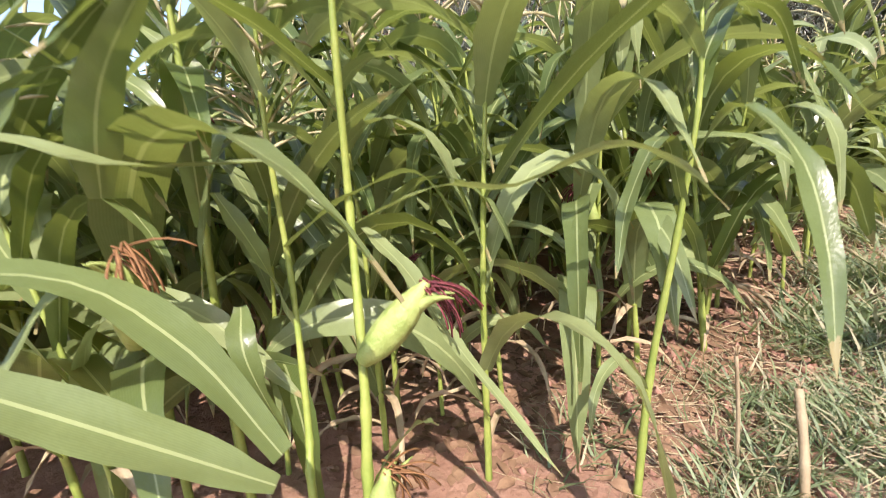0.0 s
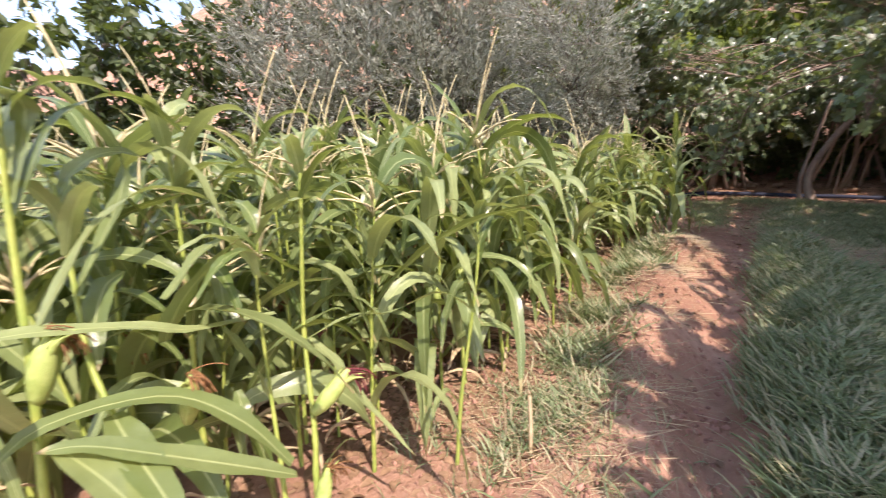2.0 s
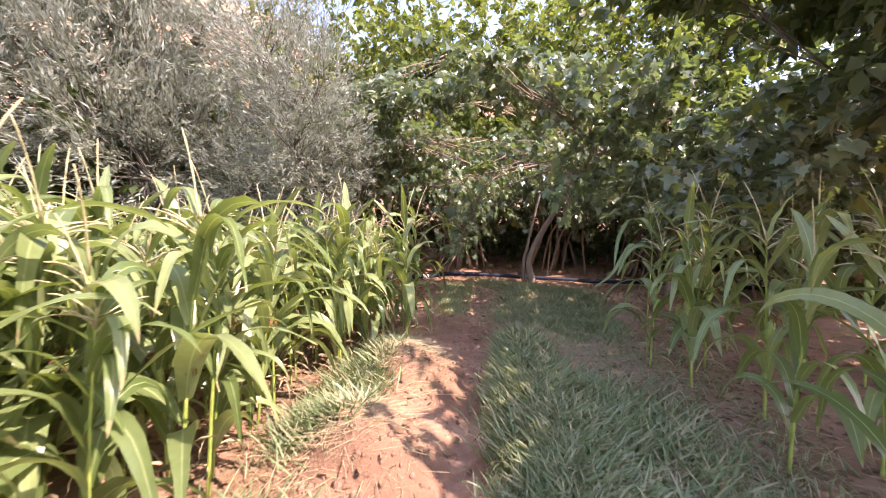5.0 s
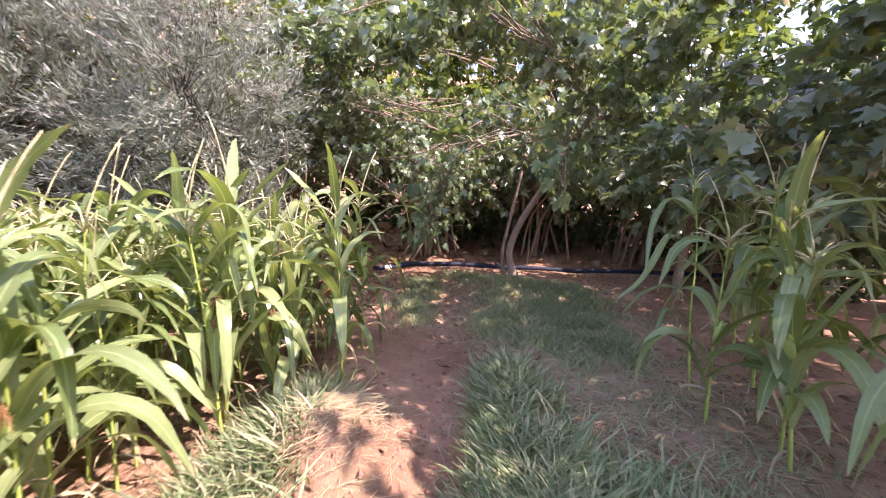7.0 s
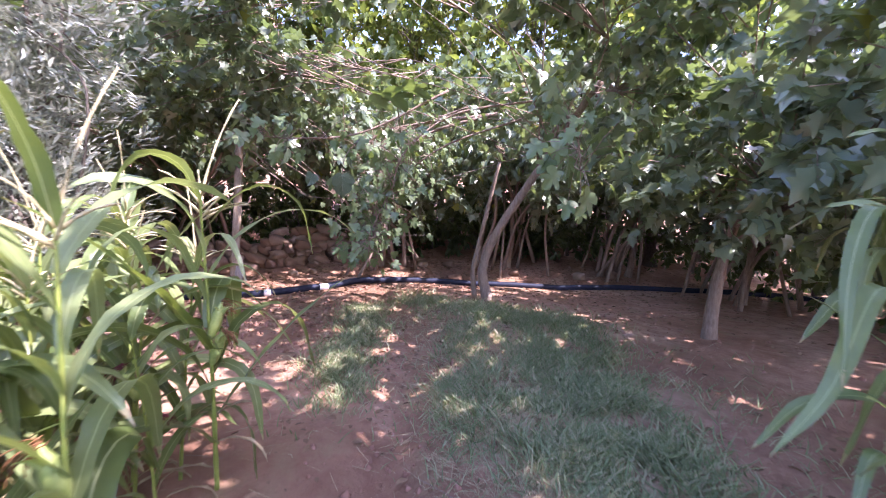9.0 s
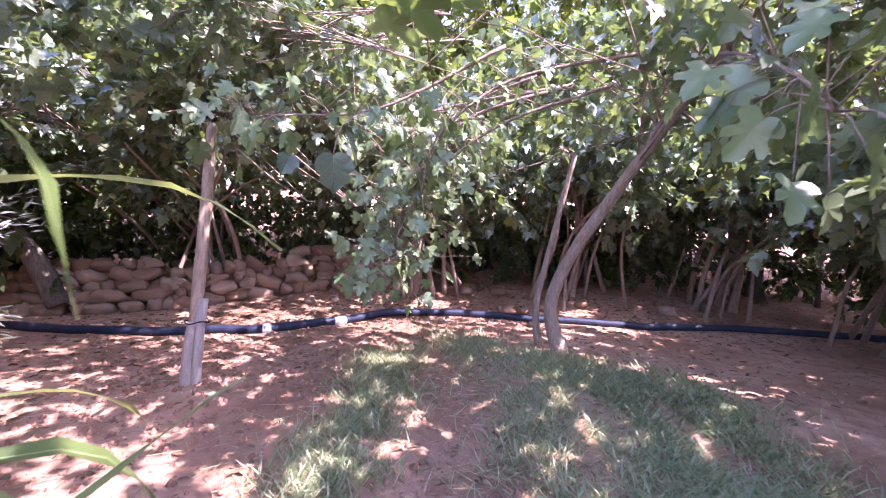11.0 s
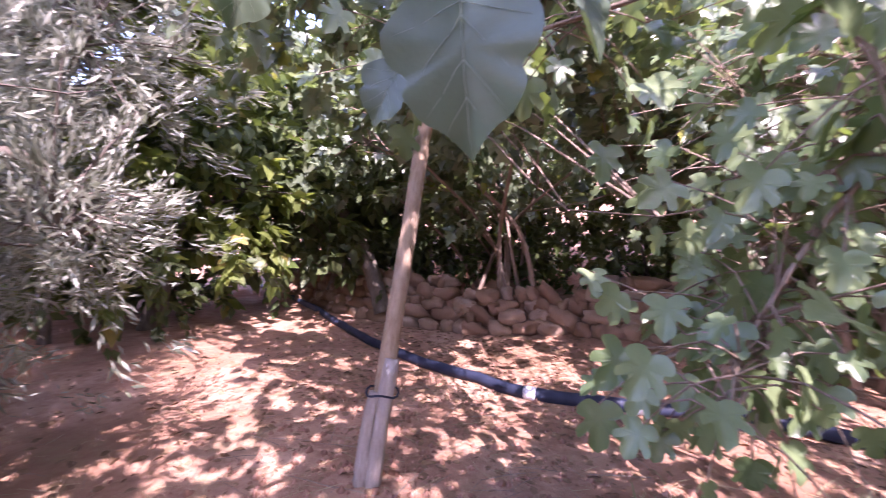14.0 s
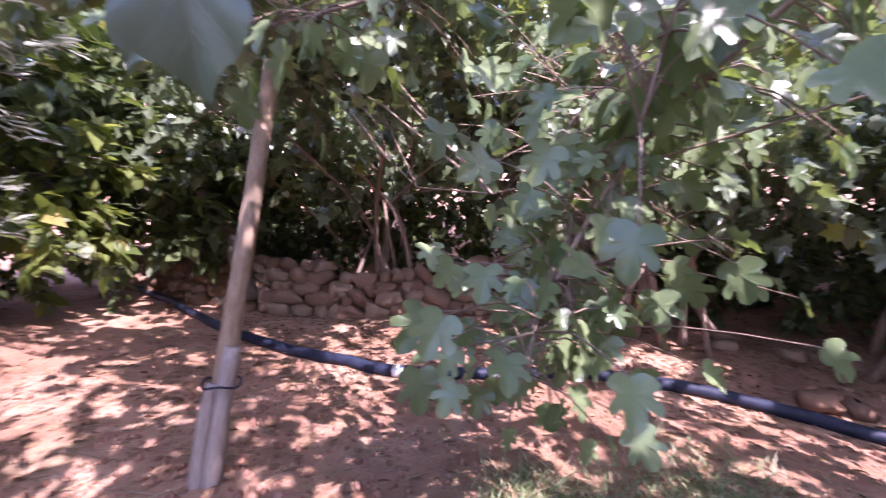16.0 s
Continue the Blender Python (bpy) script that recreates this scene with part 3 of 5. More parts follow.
near_maize("slender maize plant with long leaves beside the path",
           [(-0.36, 0.62, -0.14), (-0.37, 0.66, 0.26), (-0.38, 0.71, 0.37), (-0.40, 0.79, 0.68), (-0.40, 0.79, 1.01), (-0.37, 0.77, 1.25)],
           [([(-0.34, 0.74, 0.94), (-0.57, 0.63, 0.95), (-0.73, 0.55, 1.01), (-0.92, 0.43, 1.06), (-1.01, 0.29, 1.07), (-1.04, 0.18, 1.04)], 0.06, 0.7),
            ([(-0.28, 0.40, 0.50), (-0.42, 0.38, 0.58), (-0.60, 0.36, 0.675), (-0.76, 0.315, 0.776), (-0.85, 0.28, 0.80)], 0.09, 0.5),
            ([(-0.30, 0.46, 0.50), (-0.44, 0.49, 0.67), (-0.635, 0.50, 0.79), (-0.857, 0.365, 0.83), (-0.94, 0.236, 0.777)], 0.085, 0.5),
            ([(-0.53, 0.78, 0.89), (-0.44, 0.76, 0.73), (-0.40, 0.78, 0.55)], 0.065, 0.2),
            ([(-0.51, 0.76, 0.64), (-0.47, 0.68, 0.55), (-0.40, 0.67, 0.35)], 0.06, 0.2)],
           [], 0.011, 42, True)
near_maize("leaning maize plant with broad leaves at the field edge",
           [(-0.60, 0.24, -0.14), (-0.62, 0.28, 0.3), (-0.68, 0.34, 0.54), (-0.77, 0.47, 0.75), (-0.855, 0.57, 0.92), (-0.9, 0.66, 1.15), (-0.92, 0.7, 1.45)],
           [([(-0.766, 0.46, 0.776), (-0.686, 0.366, 0.705), (-0.583, 0.251, 0.632), (-0.5, 0.15, 0.57)], 0.11, 0.2),
            ([(-0.814, 0.778, 1.141), (-0.846, 0.706, 1.101), (-0.857, 0.631, 0.987), (-0.828, 0.553, 0.88)], 0.095, 0.1),
            ([(-0.83, 0.32, 0.79), (-0.713, 0.272, 0.694), (-0.615, 0.218, 0.60), (-0.52, 0.16, 0.5)], 0.10, 0.2),
            ([(-0.69, 0.68, 0.90), (-0.62, 0.63, 1.02), (-0.54, 0.60, 1.12), (-0.40, 0.58, 1.25)], 0.085, 0.5),
            ([(-0.89, 0.64, 1.1), (-0.8, 0.89, 1.5), (-0.884, 0.718, 1.746), (-0.964, 0.604, 1.77)], 0.07, 0.3),
            ([(-0.67, 0.68, 1.05), (-0.55, 0.8, 1.2), (-0.42, 0.92, 1.2), (-0.3, 1.0, 1.05)], 0.08, 0.1)],
           [((-0.64, 0.62, 0.62), -0.5, 0.3, 0.17, OLD_SILK)], 0.014, 43)
near_maize("young maize plant with a wide drooping pale leaf",
           [(0.42, 0.98, -0.11), (0.46, 0.99, 0.3), (0.52, 0.98, 0.7), (0.56, 0.98, 1.0), (0.57, 1.0, 1.2)],
           [([(0.54, 0.98, 0.85), (0.61, 0.92, 0.97), (0.67, 0.82, 0.86), (0.66, 0.72, 0.68), (0.62, 0.63, 0.47)], 0.075, 0.1),
            ([(0.53, 0.98, 0.75), (0.47, 0.96, 0.92), (0.38, 0.93, 0.78), (0.34, 0.9, 0.6)], 0.06, 0.2),
            ([(0.56, 0.98, 1.0), (0.65, 1.05, 1.2), (0.8, 1.1, 1.2), (0.9, 1.12, 1.0)], 0.06, 0.2),
            ([(0.45, 0.99, 0.25), (0.38, 0.97, 0.36), (0.3, 0.93, 0.3), (0.27, 0.9, 0.18)], 0.04, 0.2)],
           [], 0.012, 44)

near_maize("maize plant with broad arching leaves in the first row",
           [(-0.95, 0.35, -0.16), (-0.95, 0.4, 0.4), (-0.93, 0.45, 0.9), (-0.92, 0.5, 1.4), (-0.9, 0.52, 1.7)],
           [([(-0.94, 0.40, 0.8), (-0.90, 0.2, 1.02), (-0.827, 0.032, 1.078), (-0.775, -0.02, 1.03), (-0.726, -0.066, 0.964), (-0.664, -0.117, 0.88)], 0.12, 0.1),
            ([(-0.92, 0.5, 1.4), (-0.898, 0.609, 1.665), (-0.935, 0.453, 1.708), (-0.973, 0.3, 1.671), (-1.0, 0.2, 1.6)], 0.075, 0.3),
            ([(-0.93, 0.46, 1.0), (-0.8, 0.6, 1.3), (-0.66, 0.74, 1.42), (-0.5, 0.86, 1.35)], 0.08, 0.3),
            ([(-0.92, 0.5, 1.35), (-0.84, 0.62, 1.62), (-0.72, 0.8, 1.72), (-0.6, 0.98, 1.6)], 0.075, 0.2),
            ([(-0.95, 0.38, 0.3), (-0.82, 0.26, 0.55), (-0.68, 0.15, 0.58), (-0.55, 0.06, 0.42)], 0.08, 0.3),
            ([(-0.94, 0.43, 0.75), (-1.1, 0.3, 1.05), (-1.25, 0.15, 1.1), (-1.4, 0.0, 0.9)], 0.08, 0.2)],
           [((-0.93, 0.45, 0.85), 0.5, 0.3, 0.18, OLD_SILK)], 0.015, 45)
near_maize("tall leafy maize plant in the first row",
           [(-0.72, 0.95, -0.14), (-0.72, 0.97, 0.5), (-0.7, 1.0, 1.1), (-0.7, 1.02, 1.65)],
           [([(-0.71, 0.98, 0.8), (-0.6, 0.85, 1.1), (-0.5, 0.72, 1.12), (-0.42, 0.62, 0.95)], 0.085, 0.3),
            ([(-0.7, 1.0, 1.1), (-0.85, 0.9, 1.42), (-1.0, 0.8, 1.5), (-1.15, 0.7, 1.35)], 0.085, 0.3),
            ([(-0.7, 1.01, 1.35), (-0.58, 0.95, 1.62), (-0.42, 0.9, 1.7), (-0.28, 0.85, 1.55)], 0.08, 0.3),
            ([(-0.71, 0.98, 0.45), (-0.82, 0.86, 0.7), (-0.9, 0.72, 0.7), (-0.98, 0.6, 0.5)], 0.08, 0.2)],
           [((-0.70, 1.0, 0.9), -0.9, 0.3, 0.18, SILK)], 0.015, 46, True)


near_maize("slim shaded maize plant with hanging leaves across the path",
           [(6.58, 1.93, gz(6.58, 1.93) - 0.02), (6.63, 1.96, 0.84), (6.69, 1.95, 1.40), (6.70, 2.00, 1.94)],
           [([(6.68, 1.98, 1.66), (6.52, 2.13, 1.79), (6.37, 2.21, 1.57), (6.27, 2.22, 1.18)], 0.07, 0.2),
            ([(6.68, 1.96, 1.36), (6.51, 2.11, 1.50), (6.31, 2.24, 1.17), (6.10, 2.40, 0.97)], 0.08, 0.3),
            ([(6.70, 1.97, 1.64), (6.73, 1.88, 1.90), (6.74, 1.79, 1.99)], 0.06, 0.2),
            ([(6.67, 1.95, 1.24), (6.75, 1.78, 1.41), (6.81, 1.62, 1.31), (6.80, 1.52, 1.09)], 0.08, 0.2),
            ([(6.63, 1.95, 0.80), (6.47, 2.09, 0.92), (6.33, 2.16, 0.68)], 0.06, 0.2),
            ([(6.65, 1.97, 0.98), (6.60, 2.10, 1.08), (6.54, 2.28, 1.02), (6.44, 2.43, 0.83)], 0.085, 0.3)],
           [], 0.011, 47, True)
near_maize("maize plant leaning out over the earth bund",
           [(2.30, 2.82, gz(2.30, 2.82) - 0.02), (2.31, 2.80, 0.55), (2.33, 2.78, 1.05), (2.34, 2.76, 1.5)],
           [([(2.34, 2.77, 1.45), (2.44, 2.72, 1.64), (2.58, 2.58, 1.71), (2.71, 2.42, 1.68), (2.80, 2.29, 1.57)], 0.085, 0.2),
            ([(2.33, 2.78, 1.2), (2.44, 2.66, 1.55), (2.60, 2.43, 1.56), (2.70, 2.23, 1.40), (2.78, 2.13, 1.20)], 0.08, 0.2),
            ([(2.32, 2.79, 0.9), (2.42, 2.67, 1.2), (2.59, 2.42, 1.28), (2.71, 2.22, 1.27), (2.81, 2.10, 1.15)], 0.085, 0.3),
            ([(2.32, 2.79, 0.75), (2.42, 2.66, 0.98), (2.55, 2.52, 1.02), (2.68, 2.30, 0.95)], 0.08, 0.2),
            ([(2.33, 2.78, 1.1), (2.2, 2.7, 1.4), (2.08, 2.6, 1.4), (2.0, 2.52, 1.15)], 0.08, 0.2)],
           [((2.33, 2.78, 0.9), -0.8, 0.3, 0.17, OLD_SILK)], 0.013, 48)

# ---- dry stakes and litter ----
def stake(at, top, r0, label):
    ob = thing("cut_stalk", at, label, "dry stalk")
    d = np.array(top) - np.array(at)
    line = smooth_line([(0, 0, -0.05), d * 0.5 + [0.006, 0.004, 0], d], 12)
    v, f = tube(line, r0 * np.where(np.arange(12) % 4 == 0, 1.15, 1.0), 8, 0.06, rng)
    part("stalk", mesh_from("stalk", v, f, STRAW), ob)
    n = 5
    frag = join([tube(arch(d, k * 1.3, 0.03, 1.3, 0.3, 3), np.array([0.004, 0.003, 0.001]), 3) for k in range(n)])
    part("frayed_end", mesh_from("frayed_end", *frag, STRAW), ob)
    return ob


stake((0.78, 0.85, gz(0.78, 0.85)), (1.018 * 0.83, 0.99, 0.10 + 0.13), 0.011, "cut dry maize stalk standing in the soil")
stake((0.72, 1.02, gz(0.72, 1.02)), (0.70, 1.02, 0.32), 0.005, "thin dry stem standing beside the field")


def scatter(name, n, spots_xy, size, template, mat, label, category, upright=0.0, parent=None, lift=0.003):
    """Small pieces strewn over the ground as one thing of kind stuff."""
    xy = spots_xy
    n = len(xy)
    at = np.c_[xy, ground_height(xy[:, 0], xy[:, 1]) + lift]
    a = rng.random(n) * 6.283
    ways = np.c_[np.cos(a), np.sin(a), upright * (0.6 + 0.8 * rng.random(n)) + 0.05 * rng.normal(size=n)]
    v, f = cloud(template[0], template[1], poses(at, ways, size, rng, roll=0.35))
    ob = new(name, mesh_from(name, v, f, mat))
    return tagged(ob, label, category, kind="stuff")


def along(line, n, spread):
    p = smooth_line([(a, b, 0) for a, b in line], 200)[:, :2]
    return p[rng.integers(0, 200, n)] + rng.normal(size=(n, 2)) * spread


def blob(cx, cy, r, n):
    return np.array([cx, cy]) + rng.normal(size=(n, 2)) * r


def clumped(xy, keep=0.5):
    f = np.sin(xy[:, 0] * 5.1 + 1.7 * np.sin(xy[:, 1] * 3.7)) * np.sin(xy[:, 1] * 4.3 + 1.1 * np.sin(xy[:, 0] * 6.1)) + rng.normal(size=len(xy)) * 0.35
    return xy[f > 1 - 2 * keep]


green = np.vstack([along(BANK[:4], 22000, 0.2), along([(2.9, 0.65), (3.9, 1.2), (4.9, 1.75)], 9000, 0.26), along([(4.3, 2.15), (5.5, 2.9)], 6500, 0.14), along([(5.1, 2.75), (5.75, 3.15)], 3000, 0.1),
                   along([(2.9, 2.85), (3.5, 3.3), (4.15, 3.85), (4.6, 4.1)], 11000, 0.13), along([(1.5, 1.6), (2.4, 2.45)], 1300, 0.15)])
shade = np.vstack([along([(6.7, 2.95), (7.6, 3.4), (9.5, 4.5)], 40000, 0.32), along([(6.6, 3.9), (7.6, 4.6), (9.4, 5.8)], 12000, 0.3), along([(6.4, 4.9), (7.3, 5.7), (8.5, 6.7)], 9000, 0.18), blob(9.2, 4.9, 0.3, 4000), blob(9.2, 6.3, 0.3, 2500), along([(5.0, 1.2), (6.5, 2.2), (8.5, 2.6)], 3000, 0.5), along([(2.4, -0.4), (4.0, 0.5), (5.4, 1.2)], 6000, 0.3), blob(0.85, 1.0, 0.28, 2600), along([(1.0, 1.1), (1.7, 1.7), (2.4, 2.4)], 3500, 0.2)])


def off_path(xy):
    d = segment_distance(xy[:, 0], xy[:, 1], RUT) + 0.04 * rng.normal(size=len(xy))
    keep = (d > np.interp(xy[:, 0], [3.0, 6.5], [0.15, 0.24])) | (rng.random(len(xy)) < 0.12)
    return xy[keep & (np.hypot(xy[:, 0] - 6.1, xy[:, 1] - 3.1) > 0.24)]


green, shade = off_path(green), off_path(shade)
shade = clumped(shade, 0.72)
green = clumped(green, 0.7)
BLADE = (BLADE_V, BLADE_F)
scatter("grass", 0, green, 0.11 + 0.19 * rng.random(len(green)) ** 1.5, BLADE, GRASS, "tufts of green grass along the earth bank", "grass", 0.9, lift=-0.004)
scatter("short_grass", 0, shade, 0.05 + 0.12 * rng.random(len(shade)) ** 1.4, (BLADE_V[[0, 1, 2, 3, 6]], np.array([(0, 1, 3), (0, 3, 2), (2, 3, 4)])), GRASS, "thin short grass in the shade beside the path", "grass", 0.9, lift=-0.004)
# pale straw from (6.2, 2.9) is added to make up for dim light
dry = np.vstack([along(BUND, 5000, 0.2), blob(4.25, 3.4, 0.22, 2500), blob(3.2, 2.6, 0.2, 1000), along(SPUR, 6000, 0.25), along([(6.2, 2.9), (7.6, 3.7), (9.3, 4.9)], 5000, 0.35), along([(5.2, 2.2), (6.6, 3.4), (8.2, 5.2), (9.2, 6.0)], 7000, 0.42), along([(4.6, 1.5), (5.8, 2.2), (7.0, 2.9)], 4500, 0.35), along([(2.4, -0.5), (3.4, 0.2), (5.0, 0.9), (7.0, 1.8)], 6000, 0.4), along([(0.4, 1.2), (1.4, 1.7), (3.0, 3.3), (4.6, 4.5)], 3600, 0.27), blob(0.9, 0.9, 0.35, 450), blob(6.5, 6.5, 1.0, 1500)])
STICK_V = np.array([(-0.012, 0, 0), (0.012, 0, 0), (0.012, 0.5, 0.03), (-0.012, 0.5, 0.03), (0.008, 1, 0), (-0.008, 1, 0), (0, 0, 0.016), (0, 0.5, 0.046), (0, 1, 0.012)])
STICK_F = np.array([(0, 6, 7, 3), (3, 7, 8, 5), (6, 1, 2, 7), (7, 2, 4, 8)])
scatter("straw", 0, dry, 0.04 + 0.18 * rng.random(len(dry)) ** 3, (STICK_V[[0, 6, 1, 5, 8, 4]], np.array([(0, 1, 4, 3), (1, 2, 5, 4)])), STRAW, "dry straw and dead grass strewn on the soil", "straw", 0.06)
sticks = np.vstack([blob(7.6, 7.2, 0.8, 160), blob(6.6, 7.8, 0.9, 120), blob(9.0, 5.6, 0.7, 90), blob(5.9, 2.3, 0.5, 120)])
scatter("twigs", 0, sticks, 0.08 + 0.3 * rng.random(len(sticks)) ** 2, (STICK_V * [0.8, 1, 0.8], STICK_F), FIG_BARK, "broken twigs scattered on the soil", "twig", 0.04)
fallen = np.vstack([blob(8.5, 9.5, 1.2, 2500), blob(11.5, 8.0, 1.6, 3500), blob(13.5, 5.5, 1.8, 3500), blob(6.5, 9.0, 1.2, 1500), blob(8.5, 5.5, 1.2, 700), blob(3, 3.8, 0.9, 1200), blob(0, 1.5, 0.8, 900), blob(6.0, 1.3, 0.9, 1100), blob(4.0, 0.2, 0.7, 900), along([(0.2, 1.2), (1.4, 2.2), (3.0, 3.6), (4.6, 4.6)], 2500, 0.3), blob(7.4, 4.6, 0.8, 500)])
scatter("fallen_leaves", 0, fallen, 0.03 + 0.06 * rng.random(len(fallen)), (OVAL_V, OVAL_F), LITTER, "dead brown leaves lying under the trees", "leaf litter", 0.05)


def rough_ball(r, n_lat=4, n_lon=6, blocky=1.0):
    """A lumpy closed pebble about one across, as quads."""
    v = []
    for i in range(n_lat + 1):
        th = math.pi * (0.04 + 0.92 * i / n_lat)
        for j in range(n_lon):
            ph = 2 * math.pi * j / n_lon + i * 0.3
            rad = 0.5 * (0.68 + 0.5 * r.random())
            q = (math.sin(th) * math.cos(ph), math.sin(th) * math.sin(ph), math.cos(th))
            v.append(tuple(rad * math.copysign(abs(c) ** blocky, c) for c in q))
    f = [[i * n_lon + j, (i + 1) * n_lon + j, (i + 1) * n_lon + (j + 1) % n_lon, i * n_lon + (j + 1) % n_lon] for i in range(n_lat) for j in range(n_lon)]
    f += [[0, 1, 2, 3], [0, 3, 4, 5]] + [[n_lat * n_lon + a for a in q] for q in ((3, 2, 1, 0), (5, 4, 3, 0))]
    return np.array(v), np.array(f)


crumbs = np.vstack([along(BUND, 500, 0.25), along(RUT, 700, 0.3), blob(6.8, 7.1, 0.7, 900), blob(7.5, 8.0, 1.2, 800), blob(1.0, 1.1, 0.5, 600), along([(1, 1.4), (3, 3.2), (4.6, 4.3)], 900, 0.3), blob(10, 7.5, 1.2, 500), blob(9.5, 3.5, 1.0, 300)])
scatter("clods", 0, crumbs, 0.012 + 0.05 * rng.random(len(crumbs)) ** 3, rough_ball(rng, 2, 6), CLOD, "crumbled clods of red clay on the ground", "clod")


# ---- trees ----
def tree(name, label, category, trunk, r0, lobes, leaf, leaf_mat, bark, count, size, seed, twig_leaves=14, droop=0.3, roll=0.7, group="", gaps=-0.15, spray=0.0):
    """trunk: world points; lobes: (x, y, z, radius, squash) masses of the crown. Limbs run to the lobes, twigs fill them, leaves sit on the twigs."""
    r = np.random.default_rng(seed)
    o = np.array(trunk[0])
    root = thing(name, tuple(o), label, category, group)
    tl = smooth_line(np.array(trunk) - o - [0, 0, 0.04], 20)
    v, f = tube(tl, r0 * np.linspace(1.15, 0.6, 20) * (1 + 0.35 * np.exp(-np.arange(20) / 1.6)), 10, 0.07, r)
    part("trunk", mesh_from("trunk", v, f, bark), root)
    at_all, way_all = [], []
    volume = sum(l[3] ** 2 for l in lobes)
    for lx, ly, lz, lr, sq in lobes:
        c = np.array([lx, ly, lz]) - o
        start = tl[int(r.integers(12, 20))]
        mid = 0.5 * (start + c) + r.normal(size=3) * 0.14 * np.linalg.norm(c - start) + [0, 0, 0.12 * np.linalg.norm(c - start)]
        limb = smooth_line([start, mid, c], 10)
        reach = np.linalg.norm(c - start)
        pieces = [tube(limb, r0 * min(0.55, (0.26 if spray else 0.42) / reach) * np.linspace(1, 0.3, 10), 6, 0.08, r)]
        twigs = max(6, int(count / twig_leaves * lr ** 2 / volume))
        d = r.normal(size=(twigs, 3))
        d /= np.linalg.norm(d, axis=1)[:, None]
        rad = lr * (0.35 + 0.65 * r.random(twigs) ** 0.5)
        rad *= 1 + 0.28 * np.sin(5 * d[:, 0] + seed) * np.sin(4 * d[:, 1] + 1) + 0.18 * np.sin(9 * d[:, 2] + 3 * d[:, 0])
        tips = c + d * rad[:, None] * [1, 1, sq]
        world_tips = tips + o
        hole = np.sin(world_tips[:, 0] * 3.1 + seed) * np.sin(world_tips[:, 1] * 2.7) * np.sin(world_tips[:, 2] * 3.4 + 1)
        tips = tips[hole > gaps - 0.3]
        for tip in tips:
            b = limb[int(r.integers(7 if spray else 4, 10))]
            tip = tip + np.array([0, 0, spray * 0.4 * lr * r.random()])
            bend = 0.5 * (b + tip) + np.array([0, 0, 0.12 * lr]) + r.normal(size=3) * 0.08 * lr
            tw = smooth_line([b, bend, tip, tip + (tip - bend) * 0.35 - [0, 0, droop * 0.25 * lr]], 7)
            if r.random() < (0.15 if spray else 0.4):
                pieces.append(tube(tw[::2], 0.012 * (0.5 + 0.5 * r0 / 0.1) * np.linspace(0.9, 0.2, 4), 3))
            u = 0.35 + 0.65 * r.random(twig_leaves)
            k = np.clip((u * 6).astype(int), 0, 5)
            fr = (u * 6 - k)[:, None]
            at_all.append(tw[k] * (1 - fr) + tw[k + 1] * fr + r.normal(size=(twig_leaves, 3)) * 0.03)
            w = (tw[k + 1] - tw[k])
            w /= np.linalg.norm(w, axis=1)[:, None] + 1e-9
            way_all.append(w * (0.6 + spray * 0.6) + r.normal(size=(twig_leaves, 3)) * (0.6 - 0.2 * spray) - [0, 0, droop])
        part("limb", mesh_from("limb", *join(pieces), bark), root)
    at, way = np.vstack(at_all), np.vstack(way_all)
    v, f = cloud(leaf[0], leaf[1], poses(at, way, size * (0.6 + 0.7 * r.random(len(at))), r, roll=roll))
    part("crown", mesh_from("crown", v, f, leaf_mat), root, kind="stuff")
    return root


FIG, OLIVE, OVAL = (FIG_V, FIG_F), (OLIVE_V, OLIVE_F), (SIMPLE_V, OLIVE_F)

# the fig tree at the end of the path: a leaning trunk and a thinner one beside it
# its flat high lobes, mostly out of view, are added to shade the ground
fig = tree("fig_tree", "fig tree with a leaning smooth grey trunk beside the path", "tree",
           [(9.68, 5.42, 0.50), (9.62, 5.53, 1.05), (9.6, 5.30, 1.59), (9.6, 4.98, 2.07), (9.55, 4.64, 2.52), (9.5, 4.3, 2.95), (9.4, 3.9, 3.4)], 0.064,
           [(9.4, 3.7, 3.2, 1.2, 0.7), (8.4, 3.5, 3.6, 0.9, 0.5), (10.4, 4.7, 3.3, 1.1, 0.7), (10.4, 6.4, 3.8, 1.1, 0.6), (10.6, 3.2, 3.0, 1.2, 0.8), (7.4, 5.0, 4.4, 0.8, 0.35), (6.9, 6.3, 4.2, 0.7, 0.35), (8.6, 7.9, 3.8, 1.1, 0.45), (7.2, 8.0, 3.8, 1.1, 0.45), (6.1, 7.4, 4.2, 0.9, 0.35),
            (7.6, 4.0, 4.1, 1.0, 0.35), (6.6, 4.5, 4.2, 0.9, 0.3), (7.2, 6.5, 4.3, 0.8, 0.3), (6.0, 7.9, 3.4, 0.7, 0.5), (6.7, 8.6, 3.3, 0.8, 0.45), (7.6, 8.8, 3.1, 0.7, 0.5), (8.1, 8.5, 4.1, 0.9, 0.35), (6.9, 8.9, 4.2, 0.8, 0.35)],
           FIG, FIG_LEAF, FIG_BARK, 10800, 0.145, 11)
tl = smooth_line([np.array(p) - (9.68, 5.42, 0.50) for p in [(9.85, 5.78, 0.47), (9.78, 5.79, 0.95), (9.8, 5.70, 1.4), (9.8, 5.56, 1.97), (9.8, 5.4, 2.6)]], 16)
part("second_trunk", mesh_from("second_trunk", *tube(tl, 0.036 * np.linspace(1.2, 0.7, 16), 9, 0.06, rng), FIG_BARK), fig, "thin pale second trunk")
